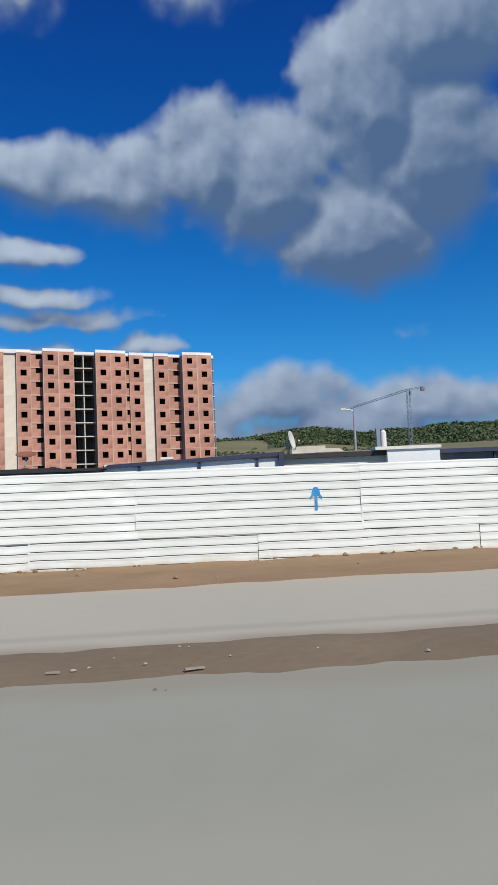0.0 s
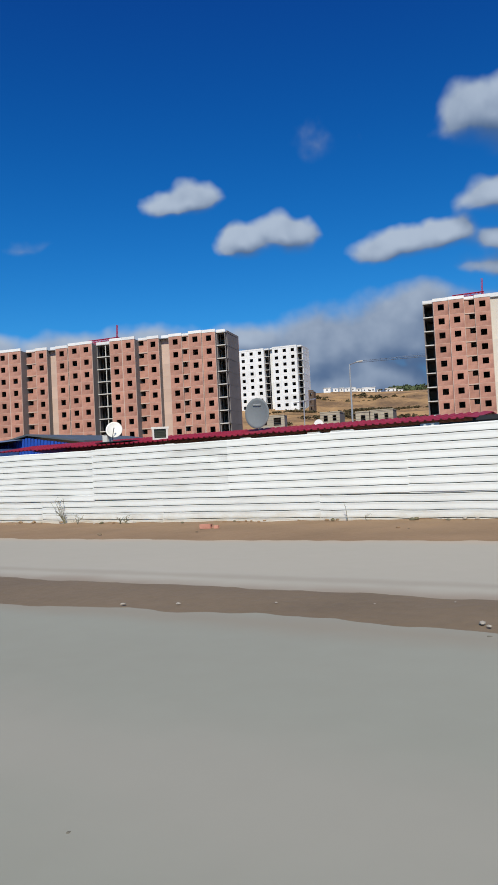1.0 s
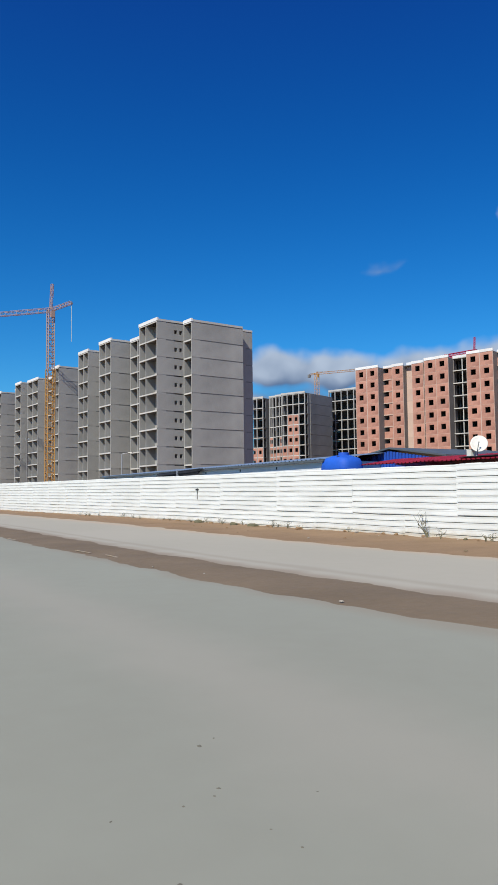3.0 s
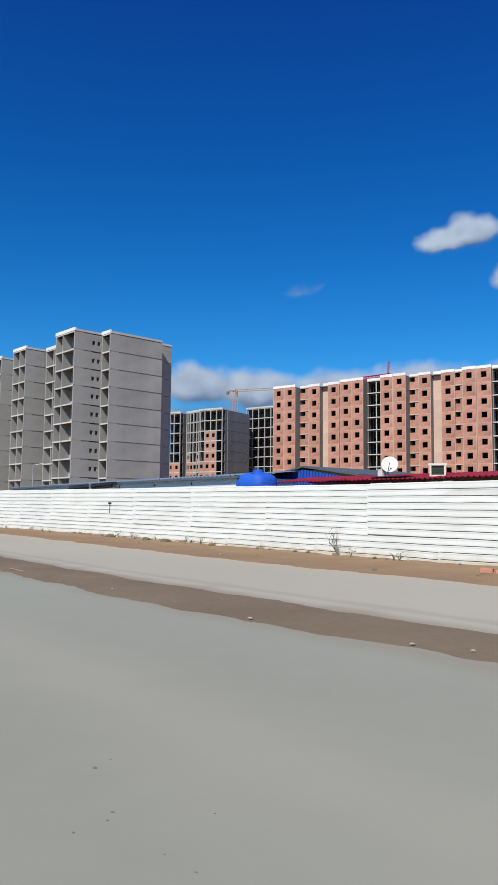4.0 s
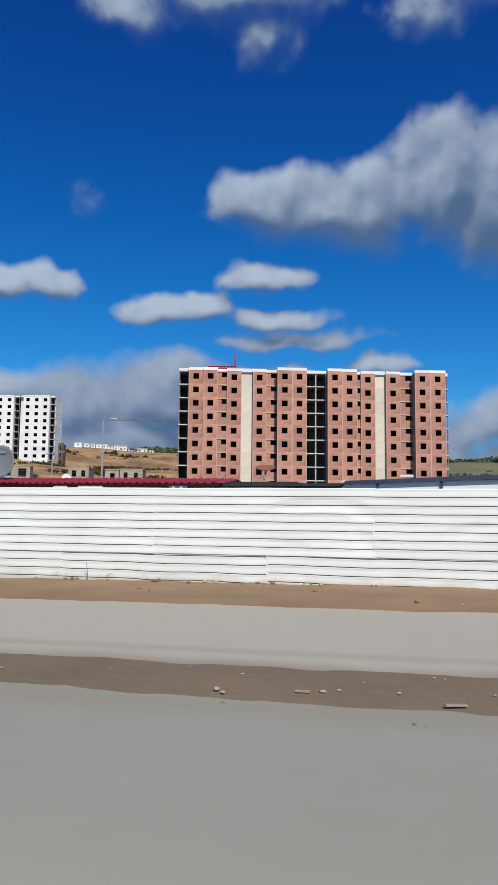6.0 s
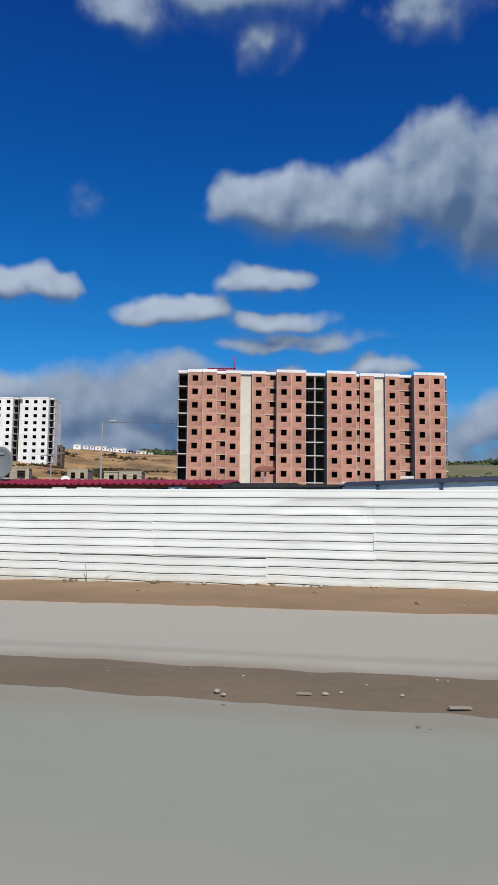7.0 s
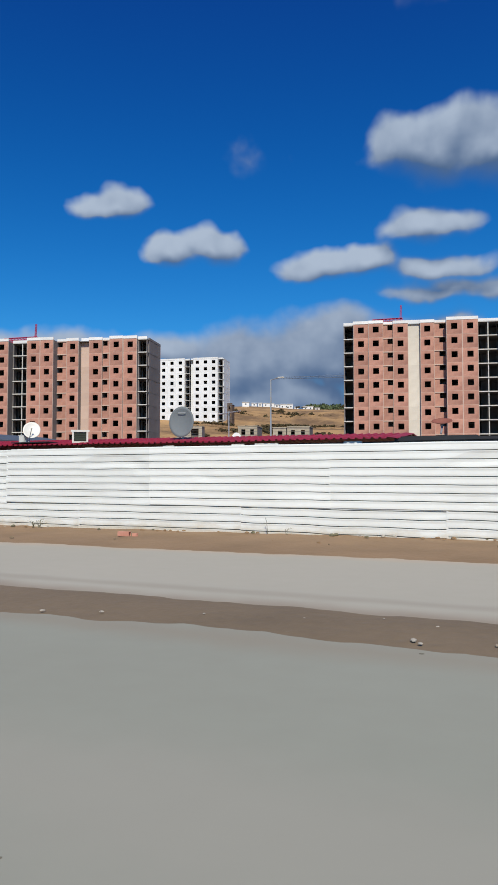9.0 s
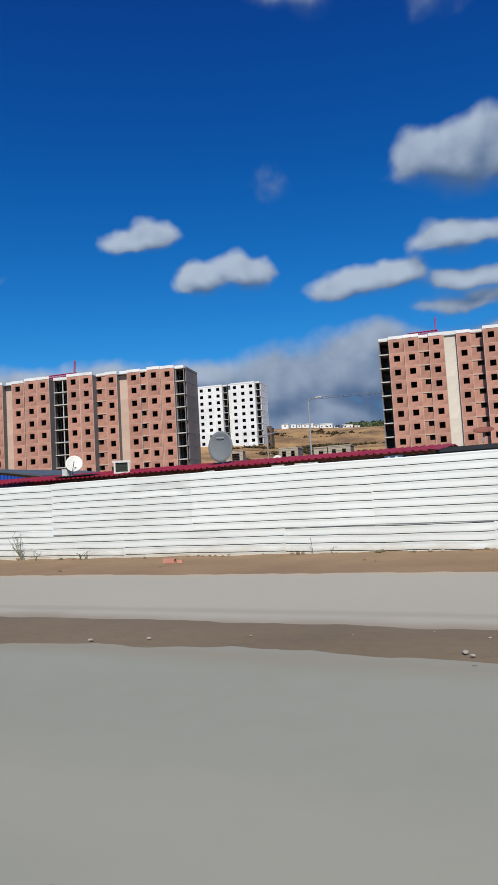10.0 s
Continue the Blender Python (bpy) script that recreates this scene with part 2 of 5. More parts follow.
def stain(m, centre, half, colour, strength):
    """A band of dried mud or sand trodden onto a road, fading out and broken by noise."""
    t = m.node_tree
    p = t.nodes["Principled BSDF"]
    before = p.inputs["Base Color"].links[0].from_socket
    tc, sp = t.nodes.new("ShaderNodeTexCoord"), t.nodes.new("ShaderNodeSeparateXYZ")
    link(t, tc.outputs["Object"], sp.inputs[0])
    off = t.nodes.new("ShaderNodeMath"); off.operation = "SUBTRACT"; off.inputs[1].default_value = centre
    ab = t.nodes.new("ShaderNodeMath"); ab.operation = "ABSOLUTE"
    link(t, sp.outputs["Y"], off.inputs[0]); link(t, off.outputs[0], ab.inputs[0])
    no = t.nodes.new("ShaderNodeTexNoise"); no.inputs["Scale"].default_value, no.inputs["Detail"].default_value = 0.7, 5.0
    link(t, tc.outputs["Object"], no.inputs["Vector"])
    ad = t.nodes.new("ShaderNodeMath"); ad.operation = "MULTIPLY_ADD"; ad.inputs[1].default_value = -half * 1.2
    link(t, no.outputs[0], ad.inputs[0]); link(t, ab.outputs[0], ad.inputs[2])
    rg = t.nodes.new("ShaderNodeMapRange"); rg.interpolation_type = "SMOOTHSTEP"
    rg.inputs["From Min"].default_value, rg.inputs["From Max"].default_value = -half * 0.6, half * 0.4
    rg.inputs["To Min"].default_value, rg.inputs["To Max"].default_value = strength, 0.0
    link(t, ad.outputs[0], rg.inputs[0])
    mx = t.nodes.new("ShaderNodeMix"); mx.data_type = "RGBA"; mx.inputs["B"].default_value = (*colour, 1)
    link(t, rg.outputs[0], mx.inputs["Factor"]); link(t, before, mx.inputs["A"]); link(t, mx.outputs[2], p.inputs["Base Color"])


stain(ROAD, 6.5, 0.6, (0.27, 0.228, 0.17), 0.6)
stain(ROAD, 3.4, 1.1, (0.335, 0.315, 0.26), 0.6)
stain(ROADFAR, 8.0, 0.7, (0.25, 0.19, 0.135), 0.7)
stain(ROADFAR, 13.4, 0.7, (0.47, 0.36, 0.25), 0.7)
stain(ROADFAR, 8.9, 0.3, (0.27, 0.235, 0.185), 0.4)
MUD = material("brown_mud", (0.205, 0.149, 0.09), (0.145, 0.105, 0.062), 0.85, 0.5, 7, 0.8, vary=0.0)
VERGE = material("sandy_verge", (0.29, 0.185, 0.098), (0.215, 0.135, 0.068), 0.95, 0.6, 8, 0.8, vary=0.0)
SOIL = material("sandy_hill", (0.42, 0.25, 0.105), (0.17, 0.10, 0.045), 0.95, 0.09, 0.8, 0.9, vary=0.0, spread=0.30)
FLOOR = material("woodland_floor", (0.04, 0.06, 0.028), (0.075, 0.085, 0.04), 0.95, 0.02, 0.3, 0.5, vary=0.0)
FIELD = material("dry_field", (0.20, 0.165, 0.08), (0.10, 0.11, 0.045), 0.95, 0.02, 0.25, 0.5, vary=0.0)
REDROOF = material("red_roof_sheet", (0.36, 0.02, 0.04), (0.25, 0.015, 0.03), 0.5, 0.8, 8, 0.1)
NAVY = material("navy_roof_sheet", (0.025, 0.03, 0.075), (0.04, 0.045, 0.08), 0.5, 0.8, 8, 0.1)
BLUEGREY = material("blue_grey_roof_sheet", (0.18, 0.25, 0.36), (0.14, 0.20, 0.30), 0.5, 0.5, 6, 0.1)
TARP = material("blue_plastic", (0.012, 0.12, 0.62), (0.01, 0.08, 0.45), 0.7, 1.0, 9, 0.2)
BLUERIB = material("blue_ribbed_sheet", (0.025, 0.10, 0.50), (0.02, 0.07, 0.36), 0.5, 1, 9, 0.1)
BLACK = material("black_plastic", (0.015, 0.015, 0.018), (0.03, 0.03, 0.03), 0.6, 2, 12)
DARKGREY = material("dark_grey_metal", (0.10, 0.115, 0.125), (0.075, 0.085, 0.09), 0.5, 1.5, 12, 0.1)
OFFWHITE = material("offwhite_metal", (0.74, 0.72, 0.66), (0.60, 0.57, 0.50), 0.5, 2, 12, 0.1)
YELLOW = material("yellow_steel", (0.52, 0.27, 0.06), (0.36, 0.18, 0.05), 0.6, 0.6, 6, 0.1)
STEEL = material("galvanised_steel", (0.42, 0.44, 0.46), (0.34, 0.35, 0.36), 0.5, 1, 8, 0.1, metal=0.4)
REDSTEEL = material("red_steel", (0.45, 0.025, 0.09), (0.32, 0.02, 0.06), 0.6, 0.6, 6, 0.1)
ORANGE = material("orange_clay", (0.62, 0.30, 0.22), (0.5, 0.21, 0.14), 0.9, 3, 20)
STONE = material("pale_rubble", (0.40, 0.36, 0.30), (0.28, 0.25, 0.21), 0.95, 4, 25)
DARKSTONE = material("dark_clod", (0.13, 0.12, 0.09), (0.18, 0.165, 0.125), 0.95, 6, 25)
WOOD = material("weathered_board", (0.36, 0.29, 0.21), (0.25, 0.20, 0.15), 0.9, 3, 25)
DRYWEED = material("dry_weed", (0.16, 0.14, 0.08), (0.10, 0.095, 0.055), 0.9, 6, 30)
LEAF = material("dark_foliage", (0.055, 0.085, 0.034), (0.115, 0.135, 0.055), 0.9, 0.05, 0.8, 0.4, vary=0.0)
BRICKRUST = material("rusty_red_metal", (0.26, 0.09, 0.06), (0.18, 0.06, 0.04), 0.7, 2, 12)
SCRUB = material("brown_scrub", (0.10, 0.07, 0.03), (0.06, 0.05, 0.02), 0.95, 0.3, 2, 0.4, vary=0.0)
BLUEPAINT = material("blue_spray_paint", (0.02, 0.20, 0.48), (0.05, 0.32, 0.60), 0.6, 6, 30)


# ---- mesh helpers ----
def box(bm, x0, x1, y0, y1, z0, z1):
    v = [bm.verts.new(p) for p in ((x0, y0, z0), (x1, y0, z0), (x1, y1, z0), (x0, y1, z0),
                                   (x0, y0, z1), (x1, y0, z1), (x1, y1, z1), (x0, y1, z1))]
    for f in ((3, 2, 1, 0), (4, 5, 6, 7), (0, 1, 5, 4), (1, 2, 6, 5), (2, 3, 7, 6), (3, 0, 4, 7)):
        bm.faces.new([v[i] for i in f])


def beam(bm, a, b, r, sides=6, r2=None):
    """A straight round bar from a to b."""
    a, b = Vector(a), Vector(b)
    q = (b - a).to_track_quat("Z", "Y")
    rings = []
    for p, rr in ((a, r), (b, r if r2 is None else r2)):
        rings.append([bm.verts.new(p + q @ Vector((math.cos(k * math.tau / sides) * rr, math.sin(k * math.tau / sides) * rr, 0))) for k in range(sides)])
    for k in range(sides):
        bm.faces.new((rings[0][k], rings[0][(k + 1) % sides], rings[1][(k + 1) % sides], rings[1][k]))
    bm.faces.new(rings[0][::-1]); bm.faces.new(rings[1])


def mesh_of(name, bm, mat):
    me = bpy.data.meshes.new(name)
    bm.to_mesh(me)
    bm.free()
    me.materials.append(mat)
    return me


def part(name, bm, mat, parent, label=""):
    """One mesh object under a thing; bm may be a bmesh or a mesh to share."""
    me = bm if isinstance(bm, bpy.types.Mesh) else mesh_of(name, bm, mat)
    ob = new(name, me)
    ob.parent = parent
    return tagged(ob, label)


def place(me, name, parent, x, y, z, rz=0.0):
    ob = new(name, me)
    ob.parent = parent
    ob.matrix_local = pose(x, y, z, 0, 0, rz)
    return ob


def thing(name, m, label, category, group="", kind=""):
    ob = new(name)
    ob.matrix_world = m
    ob.empty_display_size = 0.2
    return tagged(ob, label, category, group, kind)


def boxes(*rows):
    bm = bmesh.new()
    for r in rows:
        box(bm, *r)
    return bm


def lattice(bm, a, b, w, step, r):
    """A square lattice boom from a to b, of width w."""
    a, b = Vector(a), Vector(b)
    q = (b - a).to_track_quat("Z", "Y")
    n = max(1, round((b - a).length / step))
    c = [Vector((sx * w / 2, sy * w / 2, 0)) for sx, sy in ((-1, -1), (1, -1), (1, 1), (-1, 1))]
    for k in range(4):
        beam(bm, a + q @ c[k], b + q @ c[k], r, 4)
    for i in range(n):
        p0, p1 = a.lerp(b, i / n), a.lerp(b, (i + 1) / n)
        for k in range(4):
            j = (k + 1) % 4
            beam(bm, p0 + q @ c[k], p1 + q @ c[j], r * 0.65, 3)
            beam(bm, p1 + q @ c[k], p1 + q @ c[j], r * 0.65, 3)


# ---- ground ----
ROADTURN = -5.5                                   # the road and the fence run a little off the x axis
ROADM = pose(0, 0, 0, 0, 0, ROADTURN)             # local x along the road, local y away from the camera


def terrain(x, y):
    r, az = math.hypot(x, y), math.degrees(math.atan2(x, y))
    def ramp(v, pts):
        for (a, za), (b, zb) in zip(pts, pts[1:]):
            if v < b:
                k = max(0.0, (v - a) / (b - a))
                return za + (zb - za) * (k * k * (3 - 2 * k) if zb - za > 8 else k)
        return pts[-1][1]
    left = ramp(r, [(40, 0), (140, 4.5), (230, 10), (325, 24.5), (385, 38.5), (520, 43), (3500, 60)])
    far_left = ramp(r, [(40, 0), (140, 0.6), (240, 3), (600, 12), (3500, 60)])
    right = ramp(r, [(40, 0), (140, 4.5), (300, 16.5), (480, 31), (560, 37), (900, 72), (1400, 80), (3500, 80)])
    k = min(1, max(0, (az + 12) / 16)); k = k * k * (3 - 2 * k)
    j = min(1, max(0, (-az - 36) / 16)); j = j * j * (3 - 2 * j)
    back = min(1, max(0, (120 - abs(az)) / 30))
    z = (left * (1 - j) + far_left * j) * (1 - k) + right * k
    bumps = noise.fractal(Vector((x * 0.012, y * 0.012, 3.0)), 1.0, 2.0, 4)
    crest = k * min(1, max(0, (r - 560) / 300)) * (7.5 * math.exp(-((az - 13.8) / 2.8) ** 2) - 3.5 * math.exp(-((az - 18.0) / 1.0) ** 2) + 2.0 * math.exp(-((az - 23.5) / 1.6) ** 2))
    return back * (z + crest + bumps * min(6.0, max(0.0, (r - 200) * 0.02))) - 0.25


def wood_edge(az):
    """Where the woods begin: farther off over the open fields."""
    k = min(1, max(0, (12.8 - az) / 3.2))
    return 545 + 275 * k * k * (3 - 2 * k)


def dip(x):
    """The gentle rise and fall of the road along its length."""
    if x > -15:
        return 0.006 * min(x, 12.0)
    k = min(1.0, (-15 - x) / 27)
    return -0.09 * (1 - k * k * (3 - 2 * k))


def build_ground():
    radii = [0.0] + [2.2 * 1.105 ** k for k in range(74)]
    bm = bmesh.new()
    rings, n = [], 240
    c = bm.verts.new((0, 0, -0.25))
    for r in radii[1:]:
        rings.append([bm.verts.new((r * math.sin(k * math.tau / n), r * math.cos(k * math.tau / n),
                                    terrain(r * math.sin(k * math.tau / n), r * math.cos(k * math.tau / n)))) for k in range(n)])
    for k in range(n):
        bm.faces.new((c, rings[0][(k + 1) % n], rings[0][k]))
        for a, b in zip(rings, rings[1:]):
            bm.faces.new((a[k], a[(k + 1) % n], b[(k + 1) % n], b[k]))
    bmesh.ops.recalc_face_normals(bm, faces=bm.faces)
    for f in bm.faces:
        f.smooth = True
    for f in bm.faces:                            # woodland floor and dry field on the far right-hand hills
        c = f.calc_center_median()
        r, az = math.hypot(c.x, c.y), math.degrees(math.atan2(c.x, c.y))
        if 1 < az < 60:
            edge = wood_edge(az) - 25 + 60 * noise.noise(Vector((c.x * 0.01, c.y * 0.01, 1)))
            f.material_index = 1 if r > edge else 2 if r > 230 else 0
        elif -17 < az <= 1 and r > 425:
            f.material_index = 1
    me = mesh_of("ground", bm, SOIL)
    me.materials.append(FLOOR)
    me.materials.append(FIELD)
    ob = new("ground", me)
    tagged(ob, "sandy bare earth rising into dry hills behind the fence", "ground", kind="structure")


def strip(name, mat, near, far, z, label, category, rough_edge, crown=0.0, x0=-160.0, x1=70.0, across=10):
    """A long band of ground along the road, with uneven edges; near and far are functions of the distance along it."""
    bm = bmesh.new()
    xs = [x0 + (x1 - x0) * i / 1840 for i in range(1841)]
    rows = []
    for x in xs:
        a = near(x) + rough_edge * (noise.fractal(Vector((x * 0.45, 1.7, near(0))), 1.0, 2.0, 5) + 0.3 * noise.noise(Vector((x * 3.1, 4.0, near(0)))))
        b = far(x) + rough_edge * (noise.fractal(Vector((x * 0.45, 9.1, far(0))), 1.0, 2.0, 5) + 0.3 * noise.noise(Vector((x * 3.1, 8.0, far(0)))))
        row = []
        for i in range(across + 1):
            k = i / across
            y = a + (b - a) * k
            h = crown * (1 - (2 * k - 1) ** 2) * (1 + 0.8 * noise.fractal(Vector((x * 0.9, y * 0.9, 5)), 1.0, 2.0, 4))
            row.append(bm.verts.new((x, y, z + h + dip(x))))
        rows.append(row)
    for a, b in zip(rows, rows[1:]):
        for i in range(across):
            f = bm.faces.new((a[i], b[i], b[i + 1], a[i + 1]))
            f.smooth = True
    ob = new(name, mesh_of(name, bm, mat))
    ob.matrix_world = ROADM
    return tagged(ob, label, category, kind="structure")


def spread(x):
    return max(0.0, -x - 12) * 0.028


build_ground()
def mud_near(x):
    return 6.66 - 0.42 * min(1.0, max(0.0, (-x - 3.0) / 7.0))


strip("road_near", ROAD, lambda x: -14.0, lambda x: 6.9, 0.0, "smooth dusty grey concrete carriageway", "road", 0.0)
strip("road_far", ROADFAR, lambda x: 7.6, lambda x: 13.6 + spread(x), 0.0, "pale dusty grey carriageway along the fence", "road", 0.0)
strip("median_mud", MUD, lambda x: mud_near(x), lambda x: 8.2, -0.006, "strip of trodden brown mud between the carriageways", "soil", 0.2, 0.03)
strip("verge", VERGE, lambda x: 13.2 + spread(x) * 0.6, lambda x: 20.5, -0.003, "sandy brown dirt verge at the foot of the fence", "soil", 0.25, 0.05)


strip("dirt_bank", VERGE, lambda x: 16.9, lambda x: 17.56, -0.03, "uneven bank of earth heaped against the fence foot", "soil", 0.25, 0.055)


# ---- sheet-metal fence ----
FENCE_Y = 17.52


def fence_top(x):
    return 2.165 - 0.0045 * x if x > -17 else 2.2415 + (-17 - x) * 0.0102


def sheet_mesh(length, ribs, seed, mat, sway):
    """Horizontal profiled sheet: broad flats parted by narrow deep grooves, slightly buckled."""
    pitch, prof = 0.19, []
    for k in range(ribs):
        z = k * pitch
        prof += [(0.0, z + 0.012), (-0.002, z + 0.05), (0.002, z + 0.13), (-0.004, z + 0.172), (0.0, z + 0.180), (0.16, z + 0.182), (0.16, z + 0.200)]
    prof = [(0.16, -0.002)] + prof
    bm = bmesh.new()
    n, cols = 28, []
    for i in range(n + 1):
        x = length * i / n
        col = []
        for y, z in prof:
            d = noise.fractal(Vector((x * 0.5, z * 1.5, seed)), 1.0, 2.0, 3)
            dent = max(0.0, noise.noise(Vector((x * 0.9, z * 2.2, seed + 9.0))) - 0.25)
            sag = sway * noise.fractal(Vector((x * 0.7, z * 0.9, seed + 5.0)), 1.0, 2.0, 3)
            col.append(bm.verts.new((x, y + 0.012 * d + 0.06 * dent, z + sag)))
        cols.append(col)
    for a, b in zip(cols, cols[1:]):
        for i in range(len(prof) - 1):
            bm.faces.new((a[i], b[i], b[i + 1], a[i + 1]))
    for f in bm.faces:
        f.smooth = False
    return mesh_of("sheet", bm, mat)


def build_fence():
    f = thing("fence", ROADM @ pose(0, FENCE_Y, 0), "long white corrugated sheet-metal site fence, dented and dirty at the foot", "fence", kind="structure")
    rng = random.Random(4)
    upper = [sheet_mesh(5.19, 8, 3.0 + k, FENCE, 0.010) for k in range(7)]
    lower = [sheet_mesh(5.135 if k == 0 else 5.19, 5, 40.0 + k, FENCEFOOT, 0.020) for k in range(8)]
    for row, kinds, foot, off in (("u", upper, 0.645, 3.9), ("l", lower, -0.135, 1.5)):
        x = off - 22 * 5.15
        while x < 32:
            tilt = rng.uniform(-0.3, 0.3) if row == "l" else rng.uniform(-0.05, 0.05)
            k = fence_top(x + 2.5) / 2.165
            slope = math.degrees(math.atan2(fence_top(x + 5) - fence_top(x), 5.0)) * (1 if row == "u" else 0.3)
            ob = new("sheet", kinds[0] if row == "l" and -4 < x < 2 else rng.choice(kinds[1:]))
            ob.parent = f
            ob.matrix_local = pose(x, (0.0 if row == "u" else 0.02) + rng.uniform(-0.006, 0.006), foot * k - (k - 1) * 0.1, 0, -slope - tilt, 0) @ Matrix.Diagonal((1, 1, k, 1))
            x += 5.15
    post = mesh_of("post", boxes((0, 0.06, 0.20, 0.26, -0.3, 2.05)), STEEL)
    for k in range(58):
        place(post, "post", f, -112 + k * 2.5, 0, 0)
    bm = bmesh.new()                              # sprayed arrow pointing up
    box(bm, 2.835, 2.895, -0.016, -0.011, 1.12, 1.44)
    for side in (-1, 1):
        v = [bm.verts.new((2.865 + side * dx, -0.0135, z)) for dx, z in ((0.0, 1.64), (0.045, 1.63), (0.085, 1.56), (0.10, 1.47), (0.15, 1.40), (0.13, 1.35), (0.09, 1.41), (0.05, 1.44), (0.0, 1.44))]
        bm.faces.new(v if side > 0 else v[::-1])
    part("painted_arrow", bm, BLUEPAINT, f, "blue sprayed arrow pointing up")
    part("scrawled_mark", boxes((-34.64, -34.57, -0.016, -0.011, 1.15, 1.72), (-34.8, -34.45, -0.016, -0.011, 1.62, 1.70)), BLACK, f, "small dark scrawled mark")
    return f


fence = build_fence()


# ---- apartment towers ----
STOREY = 3.06


def panel(name, w, h, mat, win=None, t=0.25):
    """A wall panel, front face on y = 0, with an open window hole (x0, x1, z0, z1)."""
    bm = bmesh.new()
    if win is None:
        box(bm, 0, w, 0, t, 0, h)
    else:
        a, b, c, d = win
        box(bm, 0, a, 0, t, 0, h); box(bm, b, w, 0, t, 0, h)
        box(bm, a, b, 0, t, 0, c); box(bm, a, b, 0, t, d, h)
    return mesh_of(name, bm, mat)


def tower(m, columns, depth, floors, wall, trim, cap, label, group, side=CREAM, flip=False, clean=False):
    """An unfinished slab block. columns: (kind, u0, u1, how far it stands proud). Local x along the front, y away from the viewer."""
    total = columns[-1][2]
    if flip:
        columns = [(k, total - b, total - a, p) for k, a, b, p in columns][::-1]
    b = thing("apartment_building", m, label, "building", group)
    height = floors * STOREY
    cache = {}
    for kind, u0, u1, out in columns:
        w = round(u1 - u0, 2)
        y = -out
        if kind == "bay":
            key = ("bay", w)
            if key not in cache:
                c = w / 2
                cache[key] = panel("panel", w - 0.16, STOREY - 0.1, wall, (c - 0.85, c + 0.7, 0.95, 2.4) if clean else (c - 0.72, c + 0.56, 1.05, 2.35))
            for k in range(floors):
                place(cache[key], "panel", b, u0 + 0.08, y, k * STOREY)
            for x in (u0, u1 - 0.1):
                part("corner_strip", boxes((x, x + 0.1, y - 0.03, y + 0.2, 0, height)), trim, b)
            me = cache.setdefault(("joint", w), mesh_of("floor_joint", boxes((0.1, w - 0.1, 0.02, 0.22, STOREY - 0.1, STOREY)), trim if clean else BRICKJOINT))
            for k in range(floors):
                place(me, "floor_joint", b, u0, y, k * STOREY)
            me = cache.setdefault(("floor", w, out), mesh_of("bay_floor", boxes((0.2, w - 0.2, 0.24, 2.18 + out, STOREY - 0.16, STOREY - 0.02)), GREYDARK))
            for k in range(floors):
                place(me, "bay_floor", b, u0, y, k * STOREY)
            part("parapet", boxes((u0 - 0.03, u1 + 0.03, y - 0.06, y + 0.3, height, height + 0.66)), cap, b)
            for x in (u0, u1 - 0.2):              # return walls of a bay that stands proud, side shade in their grey
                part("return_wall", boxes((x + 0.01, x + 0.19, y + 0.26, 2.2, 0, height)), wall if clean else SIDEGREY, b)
        elif kind == "con":
            me = cache.setdefault(("con", w), panel("concrete_panel", w, STOREY - 0.006, side))
            for k in range(floors):
                place(me, "concrete_panel", b, u0, y, k * STOREY)
            part("parapet", boxes((u0, u1, y - 0.05, y + 0.3, height, height + 0.85)), cap, b)
        elif kind == "rec":
            me = cache.setdefault(("rec", w), mesh_of("balcony_parapet", boxes((0, w, 0, 0.15, 0.0, 1.7), (w * 0.55 if flip else 0, w if flip else w * 0.45, 0, 0.15, 1.7, STOREY - 0.23)), wall))
            for k in range(floors):
                place(me, "balcony_parapet", b, u0, 0.35, k * STOREY)
            # recess shade is in the dark colour of back wall and balcony slab
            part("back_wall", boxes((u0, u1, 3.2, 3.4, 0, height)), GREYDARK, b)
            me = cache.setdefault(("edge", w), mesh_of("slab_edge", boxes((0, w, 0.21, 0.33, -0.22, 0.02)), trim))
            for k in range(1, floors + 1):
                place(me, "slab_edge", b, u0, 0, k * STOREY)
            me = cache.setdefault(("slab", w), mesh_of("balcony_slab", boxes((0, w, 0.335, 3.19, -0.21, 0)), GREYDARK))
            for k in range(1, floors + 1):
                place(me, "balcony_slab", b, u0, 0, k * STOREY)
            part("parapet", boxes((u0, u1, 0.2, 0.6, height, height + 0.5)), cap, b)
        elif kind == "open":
            # landings and back wall darker than the slab edges, interior shade painted in
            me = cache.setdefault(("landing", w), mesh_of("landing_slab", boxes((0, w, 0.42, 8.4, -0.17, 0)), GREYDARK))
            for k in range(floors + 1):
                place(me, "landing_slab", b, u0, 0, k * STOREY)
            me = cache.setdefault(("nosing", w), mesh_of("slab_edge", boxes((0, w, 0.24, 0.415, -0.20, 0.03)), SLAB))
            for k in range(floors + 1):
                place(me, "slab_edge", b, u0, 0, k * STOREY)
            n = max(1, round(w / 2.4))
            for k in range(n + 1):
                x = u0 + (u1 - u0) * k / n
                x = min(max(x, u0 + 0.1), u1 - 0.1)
                # outer and inner posts darker: shade of the gap put into their colour
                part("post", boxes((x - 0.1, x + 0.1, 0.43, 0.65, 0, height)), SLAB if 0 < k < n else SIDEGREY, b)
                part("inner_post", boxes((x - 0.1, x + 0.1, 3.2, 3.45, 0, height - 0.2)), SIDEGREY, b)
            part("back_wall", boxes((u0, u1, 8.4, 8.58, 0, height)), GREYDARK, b)
